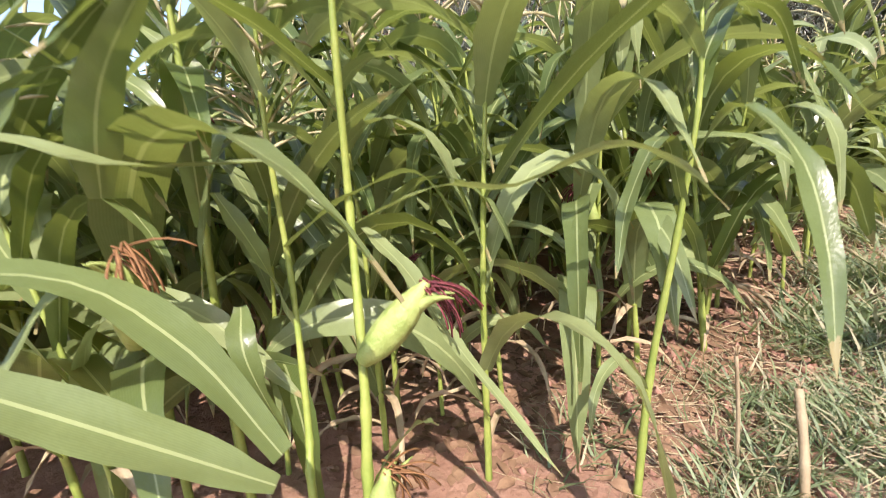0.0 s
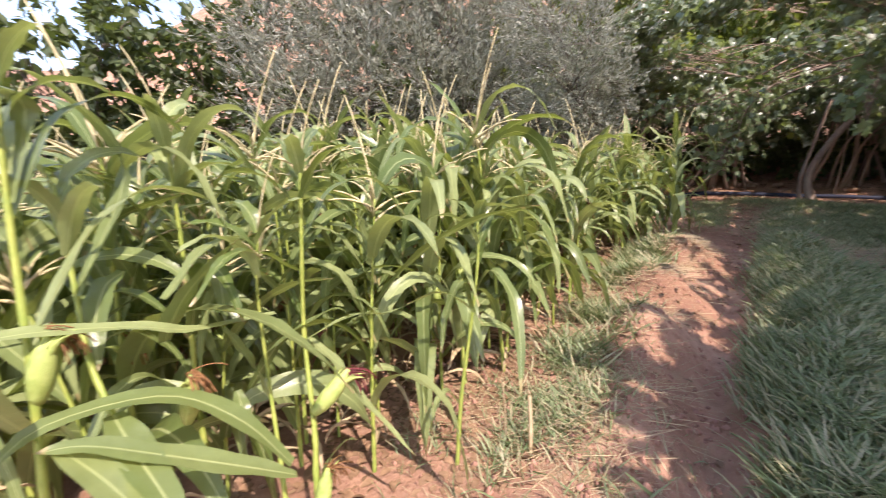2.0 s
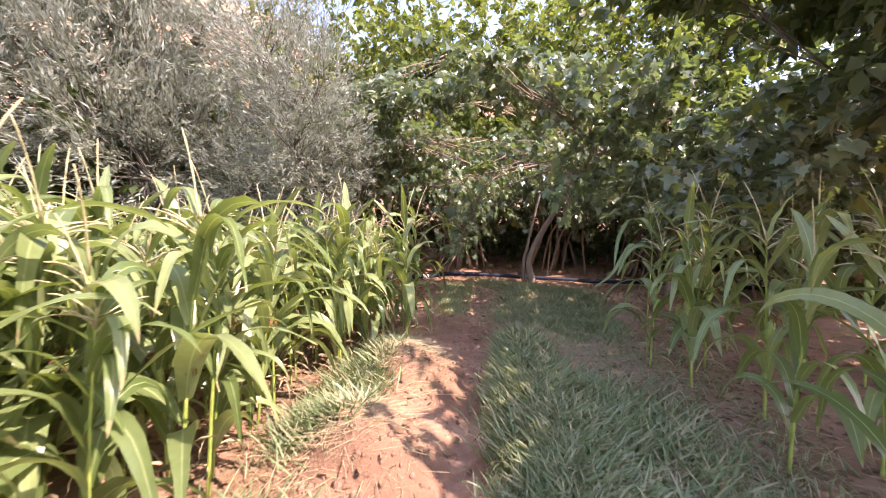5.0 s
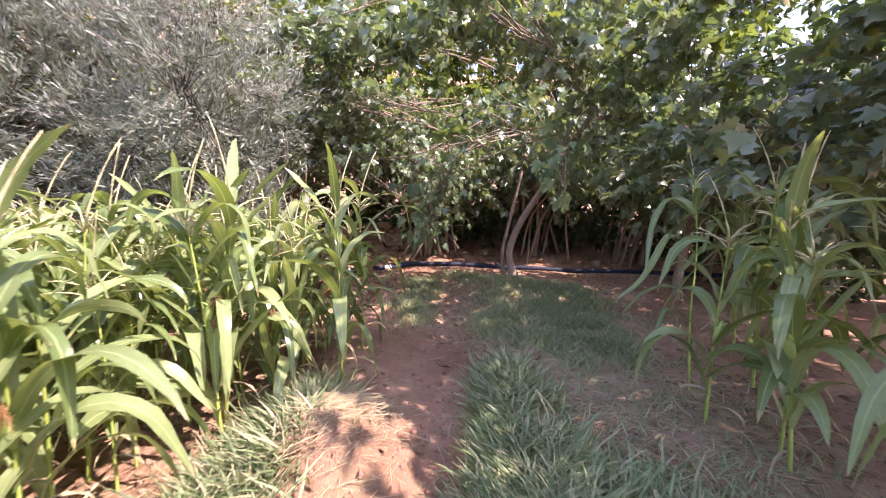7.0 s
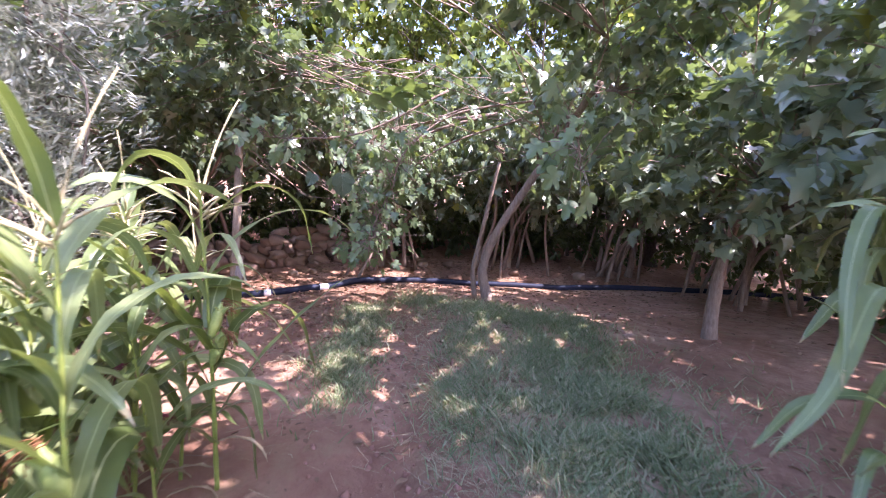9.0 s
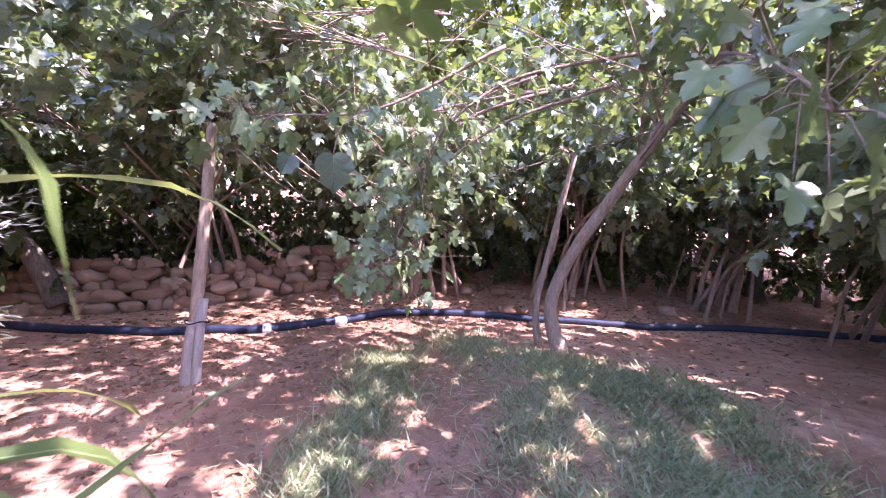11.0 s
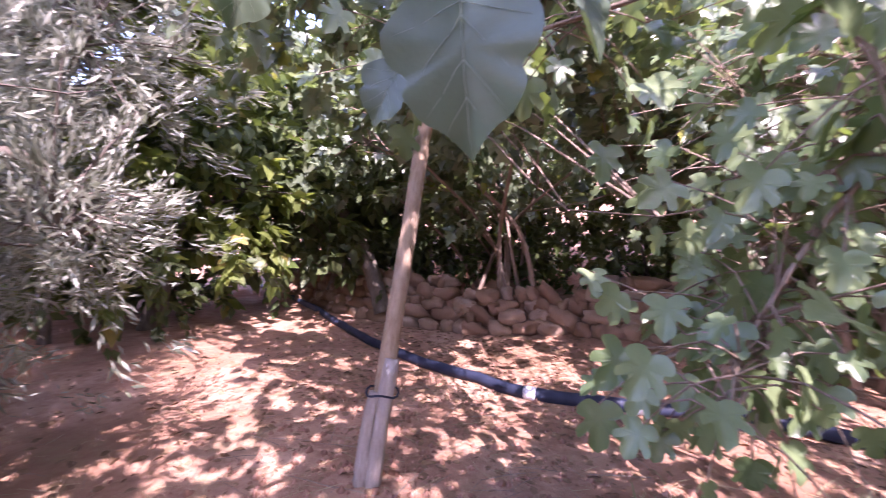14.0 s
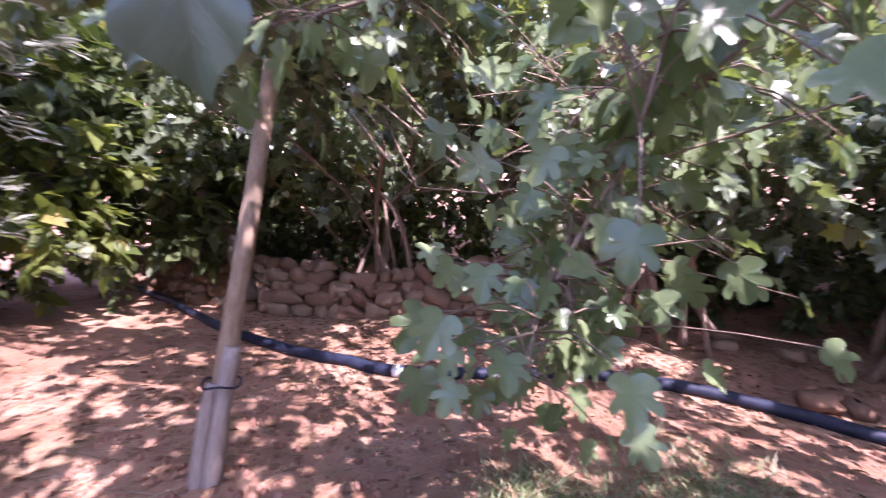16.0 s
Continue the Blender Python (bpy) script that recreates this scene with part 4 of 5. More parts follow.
# the fig tree in the shade to its south
# its last, flat high lobe is added to shade the far path
tree("fig_tree", "spreading shaded fig tree with a short pale trunk", "tree",
     [(10.0, 2.72, 0.28), (10.02, 2.70, 0.86), (10.0, 2.62, 1.45), (10.1, 2.5, 2.0)], 0.07,
     [(9.0, 2.3, 2.2, 1.15, 0.75), (10.3, 2.0, 2.6, 1.3, 0.8), (9.6, 3.2, 2.5, 0.9, 0.7), (8.3, 1.6, 2.6, 1.2, 0.8), (9.8, 0.6, 2.4, 1.3, 0.9), (8.6, 0.2, 2.9, 1.2, 0.9), (11.2, 1.2, 2.2, 1.4, 0.9), (11.4, 3.0, 3.2, 1.2, 0.8), (8.6, 2.5, 3.9, 1.0, 0.4)],
     FIG, FIG_LEAF, FIG_BARK, 7600, 0.175, 12)
# figs behind the pipe, with many bare stems below the crown
for i, (x, y, lobes) in enumerate([
        (11.0, 9.0, [(10.6, 8.6, 3.2, 1.3, 0.7), (11.6, 9.2, 3.4, 1.5, 0.8), (10.2, 9.8, 3.4, 1.4, 0.8), (9.3, 9.4, 3.1, 1.0, 0.7), (11.2, 8.0, 2.6, 1.0, 0.7)]),
        (13.3, 7.0, [(12.6, 6.8, 3.3, 1.4, 0.7), (13.6, 7.4, 3.6, 1.5, 0.8), (13.6, 6.0, 3.1, 1.4, 0.8), (12.4, 5.6, 3.2, 1.1, 0.7)]),
        (8.3, 11.8, [(8.0, 11.3, 3.0, 1.4, 0.8), (8.9, 11.6, 3.6, 1.5, 0.8), (7.0, 11.7, 2.9, 1.3, 0.8), (7.2, 10.6, 3.3, 1.1, 0.6), (7.8, 9.2, 3.5, 1.0, 0.45), (9.0, 8.9, 3.5, 1.0, 0.45), (6.3, 9.8, 3.5, 1.0, 0.5), (5.6, 11.6, 3.2, 1.2, 0.7)]),
        (15.0, 4.6, [(14.4, 4.4, 2.9, 1.5, 0.8), (15.4, 4.0, 3.3, 1.6, 0.8), (14.5, 3.2, 2.7, 1.4, 0.8), (15.2, 5.4, 3.3, 1.4, 0.8)]),
        (13.5, 2.4, [(13.0, 2.2, 2.6, 1.4, 0.9), (13.8, 1.4, 2.8, 1.5, 0.9), (12.4, 0.8, 2.6, 1.4, 0.9)])]):
    g = gz(x, y)
    t = tree("fig_tree", "dense fig tree with many bare stems under its crown", "tree",
             [(x, y, g), (x + 0.05, y - 0.1, g + 0.8), (x - 0.05, y - 0.1, g + 1.7)], 0.07, lobes, FIG, FIG_LEAF, FIG_BARK, 7000, 0.17, 20 + i)
    for k in range(11):
        a, d = rng.random() * 6.28, 0.25 + 0.9 * rng.random()
        bx, by = d * math.cos(a), d * math.sin(a)
        lx, ly, lz = lobes[k % len(lobes)][:3]
        base = np.array([bx, by, gz(x + bx, y + by) - g - 0.03])
        top = np.array([lx - x, ly - y, lz - g])
        ln = smooth_line([base, base * 0.6 + top * 0.4 * [0.6, 0.6, 1.1] + rng.normal(size=3) * 0.12, base * 0.25 + top * 0.75], 10)
        part("stem", mesh_from("stem", *tube(ln, (0.02 + 0.03 * rng.random()) * np.linspace(1.1, 0.6, 10), 7, 0.08, rng), FIG_BARK), t)

    if i == 2:
        old = smooth_line(np.array([(6.35, 11.6, 0.55), (6.1, 11.75, 1.2), (5.7, 11.95, 1.9), (5.0, 12.2, 2.7)]) - [x, y, g], 14)
        part("old_trunk", mesh_from("old_trunk", *tube(old, 0.12 * np.linspace(1.25, 0.7, 14), 9, 0.08, rng), OLIVE_BARK), t, "thick dark leaning old trunk")

# olives along the back of the field
for i, (x, y, lobes, cnt) in enumerate([
        (5.5, 6.36, [(4.8, 6.3, 2.2, 0.75, 1.0), (5.0, 5.95, 2.8, 0.6, 1.1), (4.3, 6.2, 2.8, 0.95, 1.1), (4.9, 6.1, 1.6, 0.65, 0.8), (4.0, 7.1, 2.2, 1.0, 1.1), (4.5, 6.0, 3.6, 0.85, 1.0), (4.1, 6.8, 4.2, 1.1, 1.0), (5.25, 7.0, 1.6, 0.65, 1.0), (4.6, 6.9, 1.3, 0.75, 0.9), (3.9, 8.0, 1.7, 0.75, 1.0)], 50000),
        (3.2, 8.6, [(3.0, 8.3, 2.4, 1.5, 1.0), (3.9, 8.6, 3.2, 1.4, 1.0), (2.2, 8.7, 3.2, 1.5, 1.0), (3.0, 8.8, 4.4, 1.5, 0.9), (3.8, 8.9, 5.4, 1.4, 0.9), (2.2, 9.0, 5.6, 1.4, 1.0)], 40000),
        (0.2, 9.4, [(0.0, 9.2, 2.4, 1.5, 1.0), (0.9, 9.3, 3.4, 1.5, 1.0), (-0.9, 9.5, 3.0, 1.5, 1.0), (0.2, 9.8, 4.4, 1.5, 0.9), (1.0, 9.8, 5.6, 1.4, 1.0), (-1.2, 9.8, 4.6, 1.4, 1.0)], 34000)]):
    g = gz(x, y)
    tree("olive_tree", "silvery grey-green olive tree behind the maize", "tree",
         [(x, y, g), (x - 0.06, y + 0.02, g + 0.3), (x - 0.24, y + 0.03, g + 0.65), (x - 0.42, y + 0.1, g + 1.1), (x - 0.5, y + 0.2, g + 1.7)], 0.092 if i == 0 else 0.14, lobes, OLIVE, OLIVE_LEAF, OLIVE_BARK, cnt, 0.078 if i == 0 else 0.14, 50 + i, 30, -0.25, 1.0, spray=1.0)

# sunlit trees farther back, the dark tree at the field's far corner, and those that close the place
for i, (x, y, h, w, mat, cnt) in enumerate([
        (11.5, 12.5, 9.5, 3.0, GREEN_LEAF, 13000), (20.0, 5.2, 13.0, 4.0, GREEN_LEAF, 12000), (16.6, 4.4, 9.0, 2.8, GREEN_LEAF, 10000), (14.5, 10.5, 10.5, 3.2, GREEN_LEAF, 14000), (17.0, 7.5, 11.0, 3.4, GREEN_LEAF, 14000), (8.5, 14.5, 7.5, 2.8, GREEN_LEAF, 11000),
        (5.0, 14.0, 6.5, 2.8, DARK_LEAF, 11000), (-5.2, 10.6, 5.4, 2.5, DARK_LEAF, 11000), (18.5, 3.5, 10.5, 3.5, DARK_LEAF, 12000), (-2.6, 12.5, 6.6, 2.5, DARK_LEAF, 11000),
        (1.6, 12.5, 8.0, 2.9, DARK_LEAF, 11000), (16.0, 0.0, 7.0, 3.0, DARK_LEAF, 11000), (13.5, 14.5, 14.0, 4.6, GREEN_LEAF, 13000), (21.5, 2.6, 13.5, 4.0, DARK_LEAF, 10000), (-8.5, 12.0, 4.2, 2.4, DARK_LEAF, 8000), (-10.5, 8.5, 3.8, 2.3, OLIVE_LEAF, 8000), (3.1, 11.0, 4.6, 1.9, GREEN_LEAF, 9000), (5.2, 12.9, 4.6, 1.9, DARK_LEAF, 8000),
        (18.5, 11.5, 12.0, 4.2, GREEN_LEAF, 12000), (10.5, 18.0, 15.0, 4.8, GREEN_LEAF, 11000), (12.2, -1.0, 6.0, 2.6, DARK_LEAF, 10000), (7.0, 17.0, 9.0, 3.4, DARK_LEAF, 9000), (21.5, 7.0, 9.5, 3.6, GREEN_LEAF, 9000), (22.0, 0.5, 9.0, 3.6, DARK_LEAF, 9000)]):
    g = gz(x, y)
    lobes = [(x + w * 0.5 * math.cos(a), y + w * 0.5 * math.sin(a), g + h * f, w * s, 0.9) for a, f, s in ((0.3, 0.42, 0.62), (2.4, 0.38, 0.62), (4.4, 0.36, 0.62), (1.2, 0.68, 0.6), (3.6, 0.72, 0.58), (5.5, 0.85, 0.5))]
    tree("tree", "leafy tree standing behind the maize and the figs" if mat != DARK_LEAF else "dark green leafy tree at the edge of the plot", "tree",
         [(x, y, g), (x + 0.1, y, g + h * 0.2), (x, y + 0.1, g + h * 0.45)], 0.13, lobes, OLIVE if mat == OLIVE_LEAF else OVAL, mat, OLIVE_BARK, int(cnt * 0.6), 0.28 if mat != OLIVE_LEAF else 0.15, 80 + i, 22)

# low undergrowth that closes the view under the crowns
# dark shrubs added to fill shaded gaps; the last three darken the olives' gaps
for i, (x, y, h, w) in enumerate([(12.6, 10.2, 1.5, 1.2), (10.6, 11.4, 1.5, 1.2), (14.4, 8.6, 1.5, 1.2), (15.8, 6.4, 1.5, 1.3), (16.8, 3.4, 1.6, 1.4), (6.4, 13.3, 1.5, 1.1), (15.3, 1.2, 1.6, 1.3), (13.2, -0.6, 1.5, 1.2), (8.6, 12.9, 1.8, 1.3), (3.4, 15.6, 2.2, 1.6), (1.2, 13.8, 2.2, 1.6), (5.2, 15.0, 2.6, 1.6), (7.0, 15.0, 2.6, 1.6), (10.0, 13.6, 2.4, 1.5), (2.2, 11.2, 1.8, 1.2), (17.5, 9.2, 2.4, 1.6), (18.6, 6.0, 2.4, 1.6), (18.8, 1.8, 2.4, 1.6), (15.2, 11.6, 2.4, 1.6), (12.8, 12.4, 2.4, 1.6), (13.4, 9.4, 1.6, 1.1), (14.9, 7.4, 1.5, 1.1), (2.4, 10.1, 3.6, 1.7), (0.4, 11.0, 3.8, 1.8), (-1.8, 11.0, 3.8, 1.8)]):
    g = gz(x, y)
    lobes = [(x + w * 0.8 * math.cos(a), y + w * 0.8 * math.sin(a), g + h * f, w * 0.7, 0.9) for a, f in ((0.3, 0.35), (1.9, 0.4), (3.4, 0.35), (5.0, 0.4), (1.0, 0.75), (4.0, 0.8))]
    tree("shrub", "dark tangled shrub filling the gaps behind the figs and olives", "shrub", [(x, y, g), (x + 0.03, y, g + h * 0.2), (x, y + 0.03, g + h * 0.4)], 0.05, lobes, OVAL, DARK_LEAF, OLIVE_BARK, 2700, 0.18, 160 + i, 22)

# trees south of the path, mostly out of view, placed to shade it
for i, (x, y, h, w, cnt) in enumerate([(3.1, -3.25, 4.8, 1.9, 14000), (5.3, -2.6, 5.2, 2.2, 13000), (7.9, -1.9, 5.4, 2.3, 15500)]):
    g = gz(x, y)
    lobes = [(x + w * 0.55 * math.cos(a), y + w * 0.55 * math.sin(a), g + h * f, w * s, 0.75) for a, f, s in ((0.3, 0.6, 0.6), (2.0, 0.62, 0.6), (3.6, 0.62, 0.6), (5.2, 0.6, 0.6), (1.2, 0.85, 0.55), (4.2, 0.85, 0.55))]
    # extra lobes added overhead only to widen the shade on the ground
    if i == 0:
        lobes += [(2.9, -2.6, 4.1, 0.8, 0.6)]
    if i == 2:
        lobes += [(7.0, 0.6, 4.9, 1.2, 0.5), (6.2, 0.2, 5.0, 0.9, 0.5), (8.3, 0.4, 4.6, 1.1, 0.45), (6.2, 0.95, 4.8, 0.9, 0.45), (6.9, 1.6, 4.6, 0.8, 0.4), (6.2, 1.8, 4.5, 0.7, 0.4)]
    tree("tree", "dark leafy tree that shades the path", "tree", [(x, y, g), (x + 0.1, y, g + h * 0.25), (x, y + 0.1, g + h * 0.55)], 0.14, lobes, OVAL, DARK_LEAF, OLIVE_BARK, cnt, 0.2, 120 + i, 22, gaps=-0.5)


# ---- hanging fig branches near the walk ----
near_leaf = mesh_from("leaf", FIG_FINE_V, FIG_FINE_F, FIG_NEAR)
broad_leaf = mesh_from("leaf", *fig_leaf_shape(True, [(0.0, 0.0), (0.16, -0.08), (0.36, 0.0), (0.50, 0.2), (0.48, 0.38), (0.37, 0.47), (0.40, 0.58), (0.30, 0.74), (0.16, 0.82), (0.0, 1.0)]), FIG_BROAD_SHADED)



def on_blade(x, y):
    return (x, y, 0.22 * abs(x) - 0.28 * (y - 0.2) ** 2 + 0.02 * math.sin(y * 17 + x * 9) - 0.004)


vein_tubes = [tube([on_blade(0, u) for u in np.linspace(0, 0.97, 9)], np.linspace(0.006, 0.002, 9), 4)]
for side in (-1, 1):
    for y0, x1, y1 in ((0.03, 0.43, 0.22), (0.12, 0.36, 0.56), (0.38, 0.26, 0.72), (0.6, 0.14, 0.82)):
        vein_tubes.append(tube([on_blade(side * x1 * u, y0 + (y1 - y0) * u) for u in np.linspace(0, 1, 6)], np.linspace(0.004, 0.0015, 6), 4))
VEIN = plain("leaf_vein", (0.17, 0.21, 0.13), (0.24, 0.28, 0.18), 0.5, 30.0, 0.1)
leaf_veins = mesh_from("vein", *join(vein_tubes), VEIN)


def hanging_branch(pts, r0, leaves, size, seed, parent, spread=0.22):
    """A bough with single leaves on thin stalks, as parts of its tree."""
    r = np.random.default_rng(seed)
    o = np.array(parent.matrix_basis.translation)
    line = smooth_line(np.array(pts) - o, 24)
    pieces = [tube(line, r0 * np.linspace(1, 0.3, 24), 6, 0.08, r)]
    for k in range(leaves):
        i = int(5 + 18.9 * r.random() ** 0.8)
        a = line[i]
        off = r.normal(size=3) * spread * [1, 1, 0.8]
        tip = a + off
        stalk = smooth_line([a, a + off * 0.5 + [0, 0, 0.04], tip], 5)
        pieces.append(tube(stalk, 0.0045 * np.linspace(1, 0.6, 5), 3))
        way = off / (np.linalg.norm(off) + 1e-6) * 0.5 + np.array([0, 0, -0.75]) + r.normal(size=3) * 0.3
        m = poses(tip[None], way[None], [size * (0.6 + 0.65 * r.random())], r, up=(-0.15, -0.75, 0.75), roll=0.4)[0]
        part("leaf", near_leaf, parent, at=Matrix([list(q) for q in m] + [[0, 0, 0, 1]]))
    part("bough", mesh_from("bough", *join(pieces), FIG_BARK), parent)


hanging_branch([(9.5, 5.3, 3.2), (8.9, 6.0, 2.9), (8.5, 6.4, 2.4), (8.25, 6.35, 1.9), (8.15, 6.3, 1.4)], 0.022, 250, 0.12, 61, fig, 0.23)
hanging_branch([(9.5, 5.3, 3.2), (8.8, 6.6, 3.0), (8.6, 6.9, 2.7), (8.9, 7.0, 2.3), (9.0, 6.9, 2.0)], 0.02, 130, 0.125, 62, fig, 0.3)
hanging_branch([(9.2, 4.6, 3.2), (8.6, 5.4, 3.0), (8.1, 5.75, 2.5), (7.95, 5.8, 2.05)], 0.016, 60, 0.13, 63, fig, 0.2)
hanging_branch([(9.6, 4.3, 3.0), (8.6, 4.0, 2.8), (7.9, 3.65, 2.4), (7.55, 3.5, 2.1)], 0.014, 45, 0.17, 64, fig, 0.22)
hanging_branch([(8.6, 5.5, 3.3), (7.9, 6.2, 2.75), (7.3, 6.6, 2.6), (6.9, 7.0, 2.6)], 0.016, 60, 0.15, 65, fig, 0.22)
hanging_branch([(9.2, 4.8, 3.0), (8.5, 5.5, 2.6), (8.15, 5.95, 2.1), (7.9, 6.05, 1.6), (7.8, 6.0, 1.35)], 0.014, 80, 0.105, 66, fig, 0.17)
hanging_branch([(9.3, 5.6, 3.3), (8.9, 6.3, 3.0), (8.5, 6.7, 2.6), (8.35, 6.75, 2.2)], 0.014, 80, 0.13, 67, fig, 0.26)
o = np.array(fig.matrix_basis.translation)
# the broad leaf that hangs close over the path
for at, way, size, up in [((7.01, 5.56, 2.11), (0.13, 0.05, -1.0), 0.225, (-0.35, -1.0, 0.15)), ((6.90, 5.85, 2.12), (-0.3, 0.0, -0.7), 0.13, (0.2, -0.6, 0.9)), ((7.16, 5.66, 2.26), (0.5, 0.1, -0.5), 0.2, (0, -0.6, 0.8)), ((6.6, 5.8, 2.3), (-0.2, 0.1, -0.9), 0.15, (0.6, -0.6, 0.3))]:
    m = poses(np.array([np.array(at) - o]), np.array([way], float), [size], rng, up=up, roll=0.05)[0]
    blade = part("leaf", broad_leaf, fig, "broad blue-green fig leaf", at=Matrix([list(q) for q in m] + [[0, 0, 0, 1]]))
    part("vein", leaf_veins, blade, "pale raised leaf vein")
# leaves and twig added overhead only to shade the broad leaf below
for at, way, size in [((6.93, 4.97, 2.76), (1.0, 0.1, -0.1), 0.34), ((7.0, 5.2, 2.74), (0.9, -0.3, -0.1), 0.26), ((7.05, 4.85, 2.8), (0.8, -0.6, -0.15), 0.26)]:
    m = poses(np.array([np.array(at) - o]), np.array([way], float), [size], rng, up=(0, 0, 1), roll=0.15)[0]
    part("leaf", near_leaf, fig, at=Matrix([list(q) for q in m] + [[0, 0, 0, 1]]))
over = smooth_line([np.array(p) - o for p in [(8.2, 5.9, 2.75), (7.7, 5.5, 2.85), (7.3, 5.15, 2.82), (6.95, 4.98, 2.76)]], 10)
part("twig", mesh_from("twig", *tube(over, 0.007 * np.linspace(1, 0.5, 10), 4), FIG_BARK), fig)
twig = smooth_line([np.array(p) - o for p in [(7.8, 6.1, 2.7), (7.4, 5.8, 2.5), (7.1, 5.62, 2.3), (7.01, 5.56, 2.11)]], 10)
part("twig", mesh_from("twig", *tube(twig, 0.006 * np.linspace(1, 0.5, 10), 4), FIG_BARK), fig)

# ---- prop post ----
post = thing("prop_post", (6.76, 7.14, gz(6.76, 7.14) - 0.02), "weathered wooden prop post with a grey plank at its foot", "post")
pl = smooth_line([(0, 0, 0), (0.07, 0.05, 0.75), (0.13, 0.10, 1.45), (0.18, 0.14, 2.12)], 24)
part("pole", mesh_from("pole", *tube(pl, np.linspace(0.052, 0.042, 24), 9, 0.05, rng), POST_WOOD), post)
for dx, w, h in ((-0.035, 0.04, 0.5), (0.03, 0.05, 0.68)):
    ln = smooth_line([(dx, -0.03, -0.03), (dx + 0.02, -0.022, 0.3), (dx + 0.02 + 0.06 * h, -0.008, h)], 12)
    part("plank", mesh_from("plank", *tube(ln, w * np.linspace(1.05, 0.85, 12), 5, 0.06, rng), POST_GREY), post, "split grey plank")
for h in (0.5,):
    ring = [(0.05 + 0.085 * math.cos(a), 0.0 + 0.085 * math.sin(a), h + 0.01 * math.sin(3 * a)) for a in np.linspace(0, 6.28, 18)]
    part("binding", mesh_from("binding", *tube(ring, np.full(18, 0.006), 5), PIPE_BLACK), post, "dark cord binding")

# ---- irrigation pipe ----
pipe_xy = [(2.6, 16.0), (4.56, 13.2), (5.83, 11.06), (6.62, 9.84), (7.46, 8.95), (8.0, 8.47), (8.85, 8.22), (9.58, 8.05), (10.5, 7.6), (11.1, 6.9), (11.9, 5.9), (12.8, 4.95), (13.7, 4.1), (14.8, 2.0), (15.5, -1.0)]
pp = smooth_line([(x, y, gz(x, y) + 0.05) for x, y in pipe_xy], 150)
pp[:, 2] = ground_height(pp[:, 0], pp[:, 1]) + 0.045 + 0.02 * np.exp(-((pp[:, 0] - 10.0) / 1.0) ** 2)
pipe = thing("irrigation_pipe", tuple(pp[60]), "long black polythene irrigation pipe lying on the soil", "pipe")
part("hose", mesh_from("hose", *tube(pp - pp[60], np.full(150, 0.055), 12), PIPE_BLACK), pipe)
for cx, cy, span in ((8.82, 8.17, 0.08), (7.95, 8.45, 0.05)):
    k = int(np.argmin(np.hypot(pp[:, 0] - cx, pp[:, 1] - cy)))
    way = (pp[k + 1] - pp[k - 1]) / np.linalg.norm(pp[k + 1] - pp[k - 1])
    seg = pp[k] - pp[60] + np.outer(np.linspace(-span, span, 6), way)
    part("joint_tape", mesh_from("joint_tape", *tube(seg, np.array([0.057, 0.060, 0.059, 0.061, 0.059, 0.057]), 12), PIPE_TAPE), pipe, "pale tape wound round the joint")

# ---- dry stone wall and loose stones ----
stone_meshes = [mesh_from("stone", *rough_ball(np.random.default_rng(300 + i), 5, 8, 0.7), STONE) for i in range(10)]


def stone_at(parent, o, x, y, z, sx, sy, sz, turn):
    part("stone", stone_meshes[int(rng.integers(10))], parent, at=Matrix.LocRotScale((x - o[0], y - o[1], z - o[2]), Euler((rng.normal() * 0.25, rng.normal() * 0.25, turn)), (sx, sy, sz)))


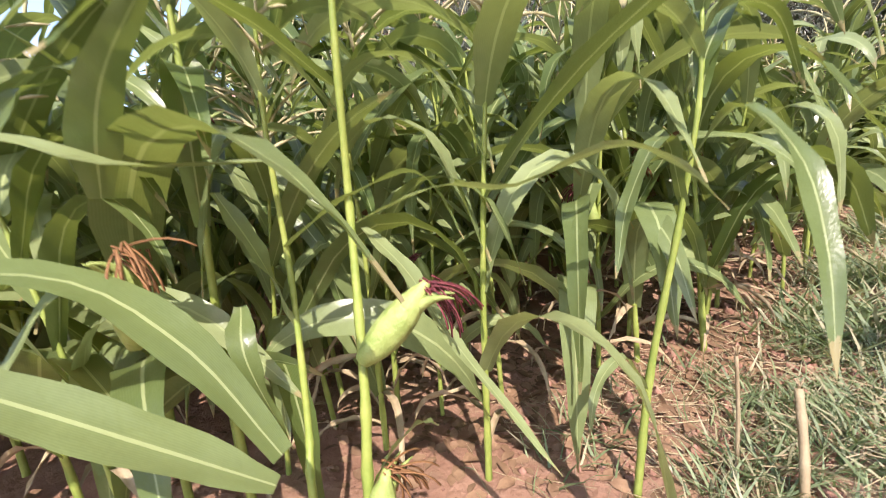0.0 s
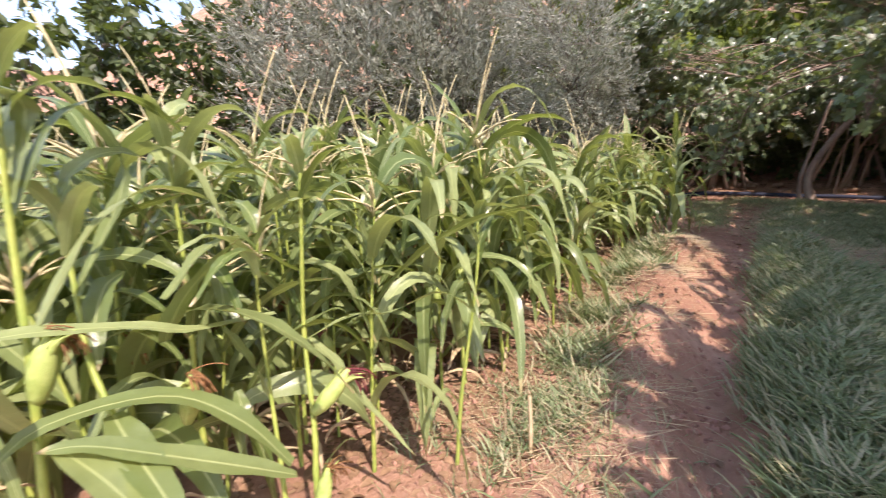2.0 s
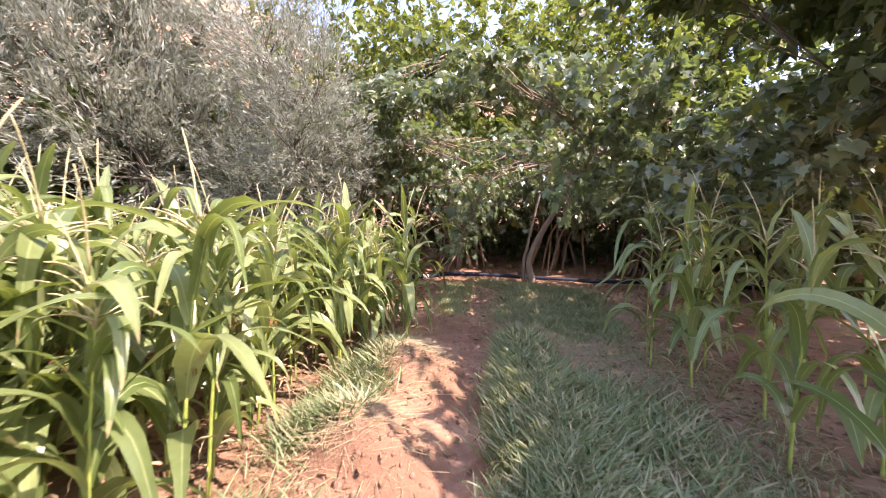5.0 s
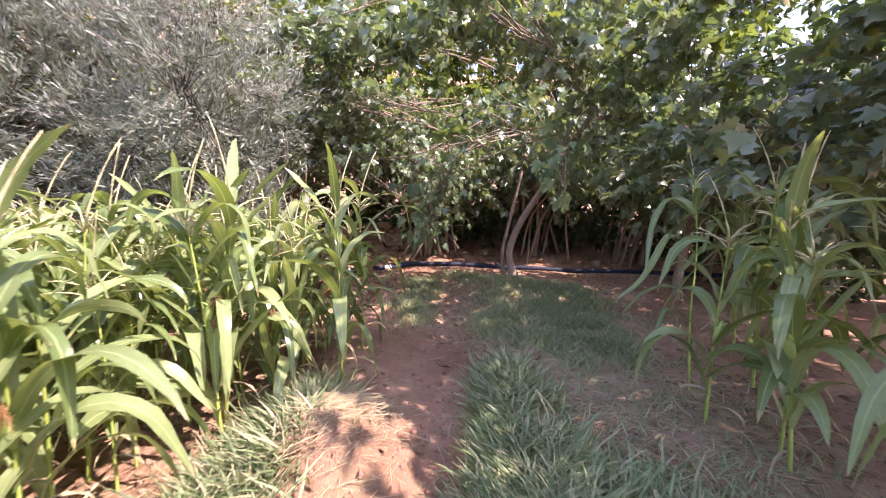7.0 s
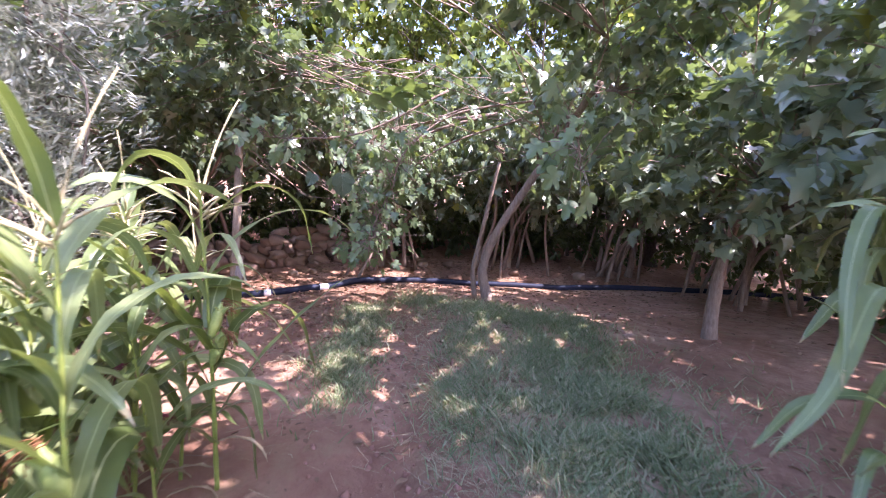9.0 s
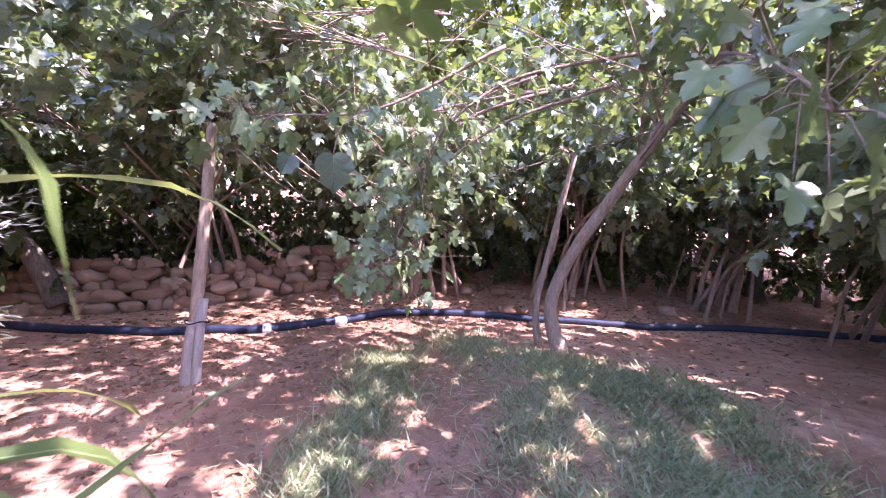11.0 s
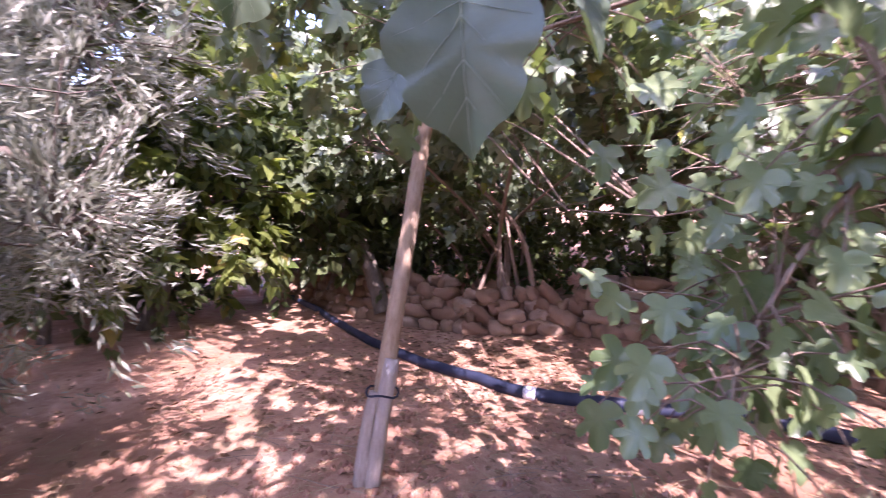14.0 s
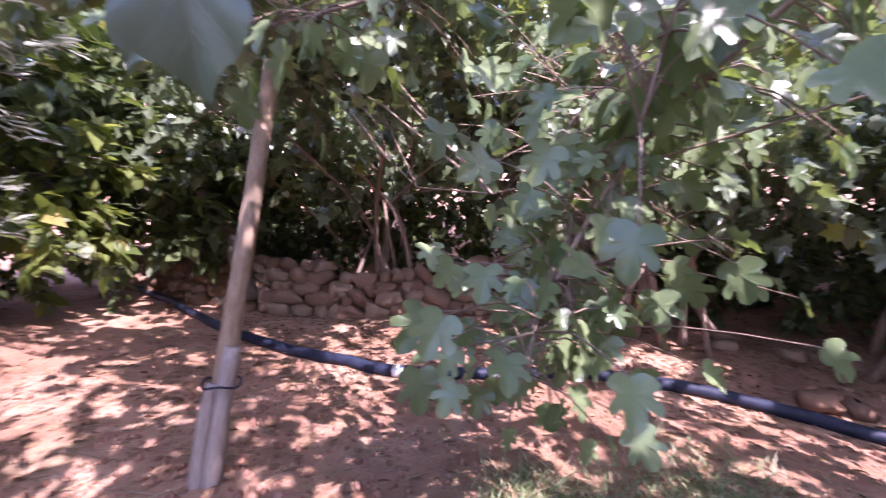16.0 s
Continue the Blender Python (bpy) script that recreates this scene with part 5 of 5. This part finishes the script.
wall_line = smooth_line([(3.6, 14.4, 0), (5.3, 12.6, 0), (7.2, 11.05, 0), (8.4, 10.75, 0), (9.3, 10.3, 0), (10.3, 9.9, 0), (11.2, 9.6, 0)], 400)
wo = (7.5, 11.0, gz(7.5, 11.0))
stone_wall = thing("stone_wall", wo, "low dry stone wall of rough brown fieldstones", "wall", kind="structure")
length = np.r_[0, np.cumsum(np.linalg.norm(np.diff(wall_line, axis=0), axis=1))]
count = 0
for course in range(5):
    u = 0.3 * rng.random()
    while u < length[-1] - 0.2 and count < 300:
        w = 0.16 + 0.34 * rng.random() ** 1.5
        x, y = np.interp(u, length, wall_line[:, 0]), np.interp(u, length, wall_line[:, 1])
        h = 0.155
        if course < 3 + 1.9 * math.sin(u * 0.9 + 1.0) ** 2:
            stone_at(stone_wall, wo, x + 0.03 * rng.normal() + 0.05 * course, y + 0.03 * rng.normal() + 0.06 * course, gz(x, y) + 0.06 + course * h, w * 1.15, 0.25 + 0.1 * rng.random(), 0.2 + 0.07 * rng.random(), math.atan2(np.interp(u + 0.1, length, wall_line[:, 1]) - y, np.interp(u + 0.1, length, wall_line[:, 0]) - x))
            count += 1
        u += w * 0.95
# earth fill behind the stones
hv = np.array([[(p[0] + 0.16 + 0.7 * k * 0.6, p[1] + 0.18 + 0.7 * k * 0.75, gz(p[0], p[1]) + (0.42, 0.50)[k]) for k in range(2)] + [(p[0] + 0.14, p[1] + 0.15, gz(p[0], p[1]) - 0.1)] for p in wall_line[::8]]).reshape(-1, 3)
n = len(wall_line[::8])
hf = np.array([[3 * i + a, 3 * i + 3 + a, 3 * i + 3 + b, 3 * i + b] for i in range(n - 1) for a, b in ((0, 1), (2, 0))])
part("earth_fill", mesh_from("earth_fill", hv - np.array(wo), hf, SOIL), stone_wall)
for x, y, s in [(10.03, 3.97, 0.09), (11.5, 7.3, 0.35), (11.75, 7.15, 0.3), (12.9, 6.6, 0.3), (13.8, 5.4, 0.35), (14.6, 4.9, 0.4), (12.3, 8.0, 0.3), (11.8, 8.4, 0.28), (12.0, 8.6, 0.26), (9.6, 9.5, 0.2), (9.2, 9.6, 0.22), (6.15, 3.1, 0.2), (5.2, 12.0, 0.15)]:
    ob = new("stone", stone_meshes[int(rng.integers(10))])
    ob.matrix_basis = Matrix.LocRotScale((x, y, gz(x, y) + s * 0.16), Euler((0.1, 0.15, rng.random() * 6)), (s, s * 0.8, s * 0.55))
    tagged(ob, "loose rounded fieldstone lying on the red soil", "stone", "loose stones")
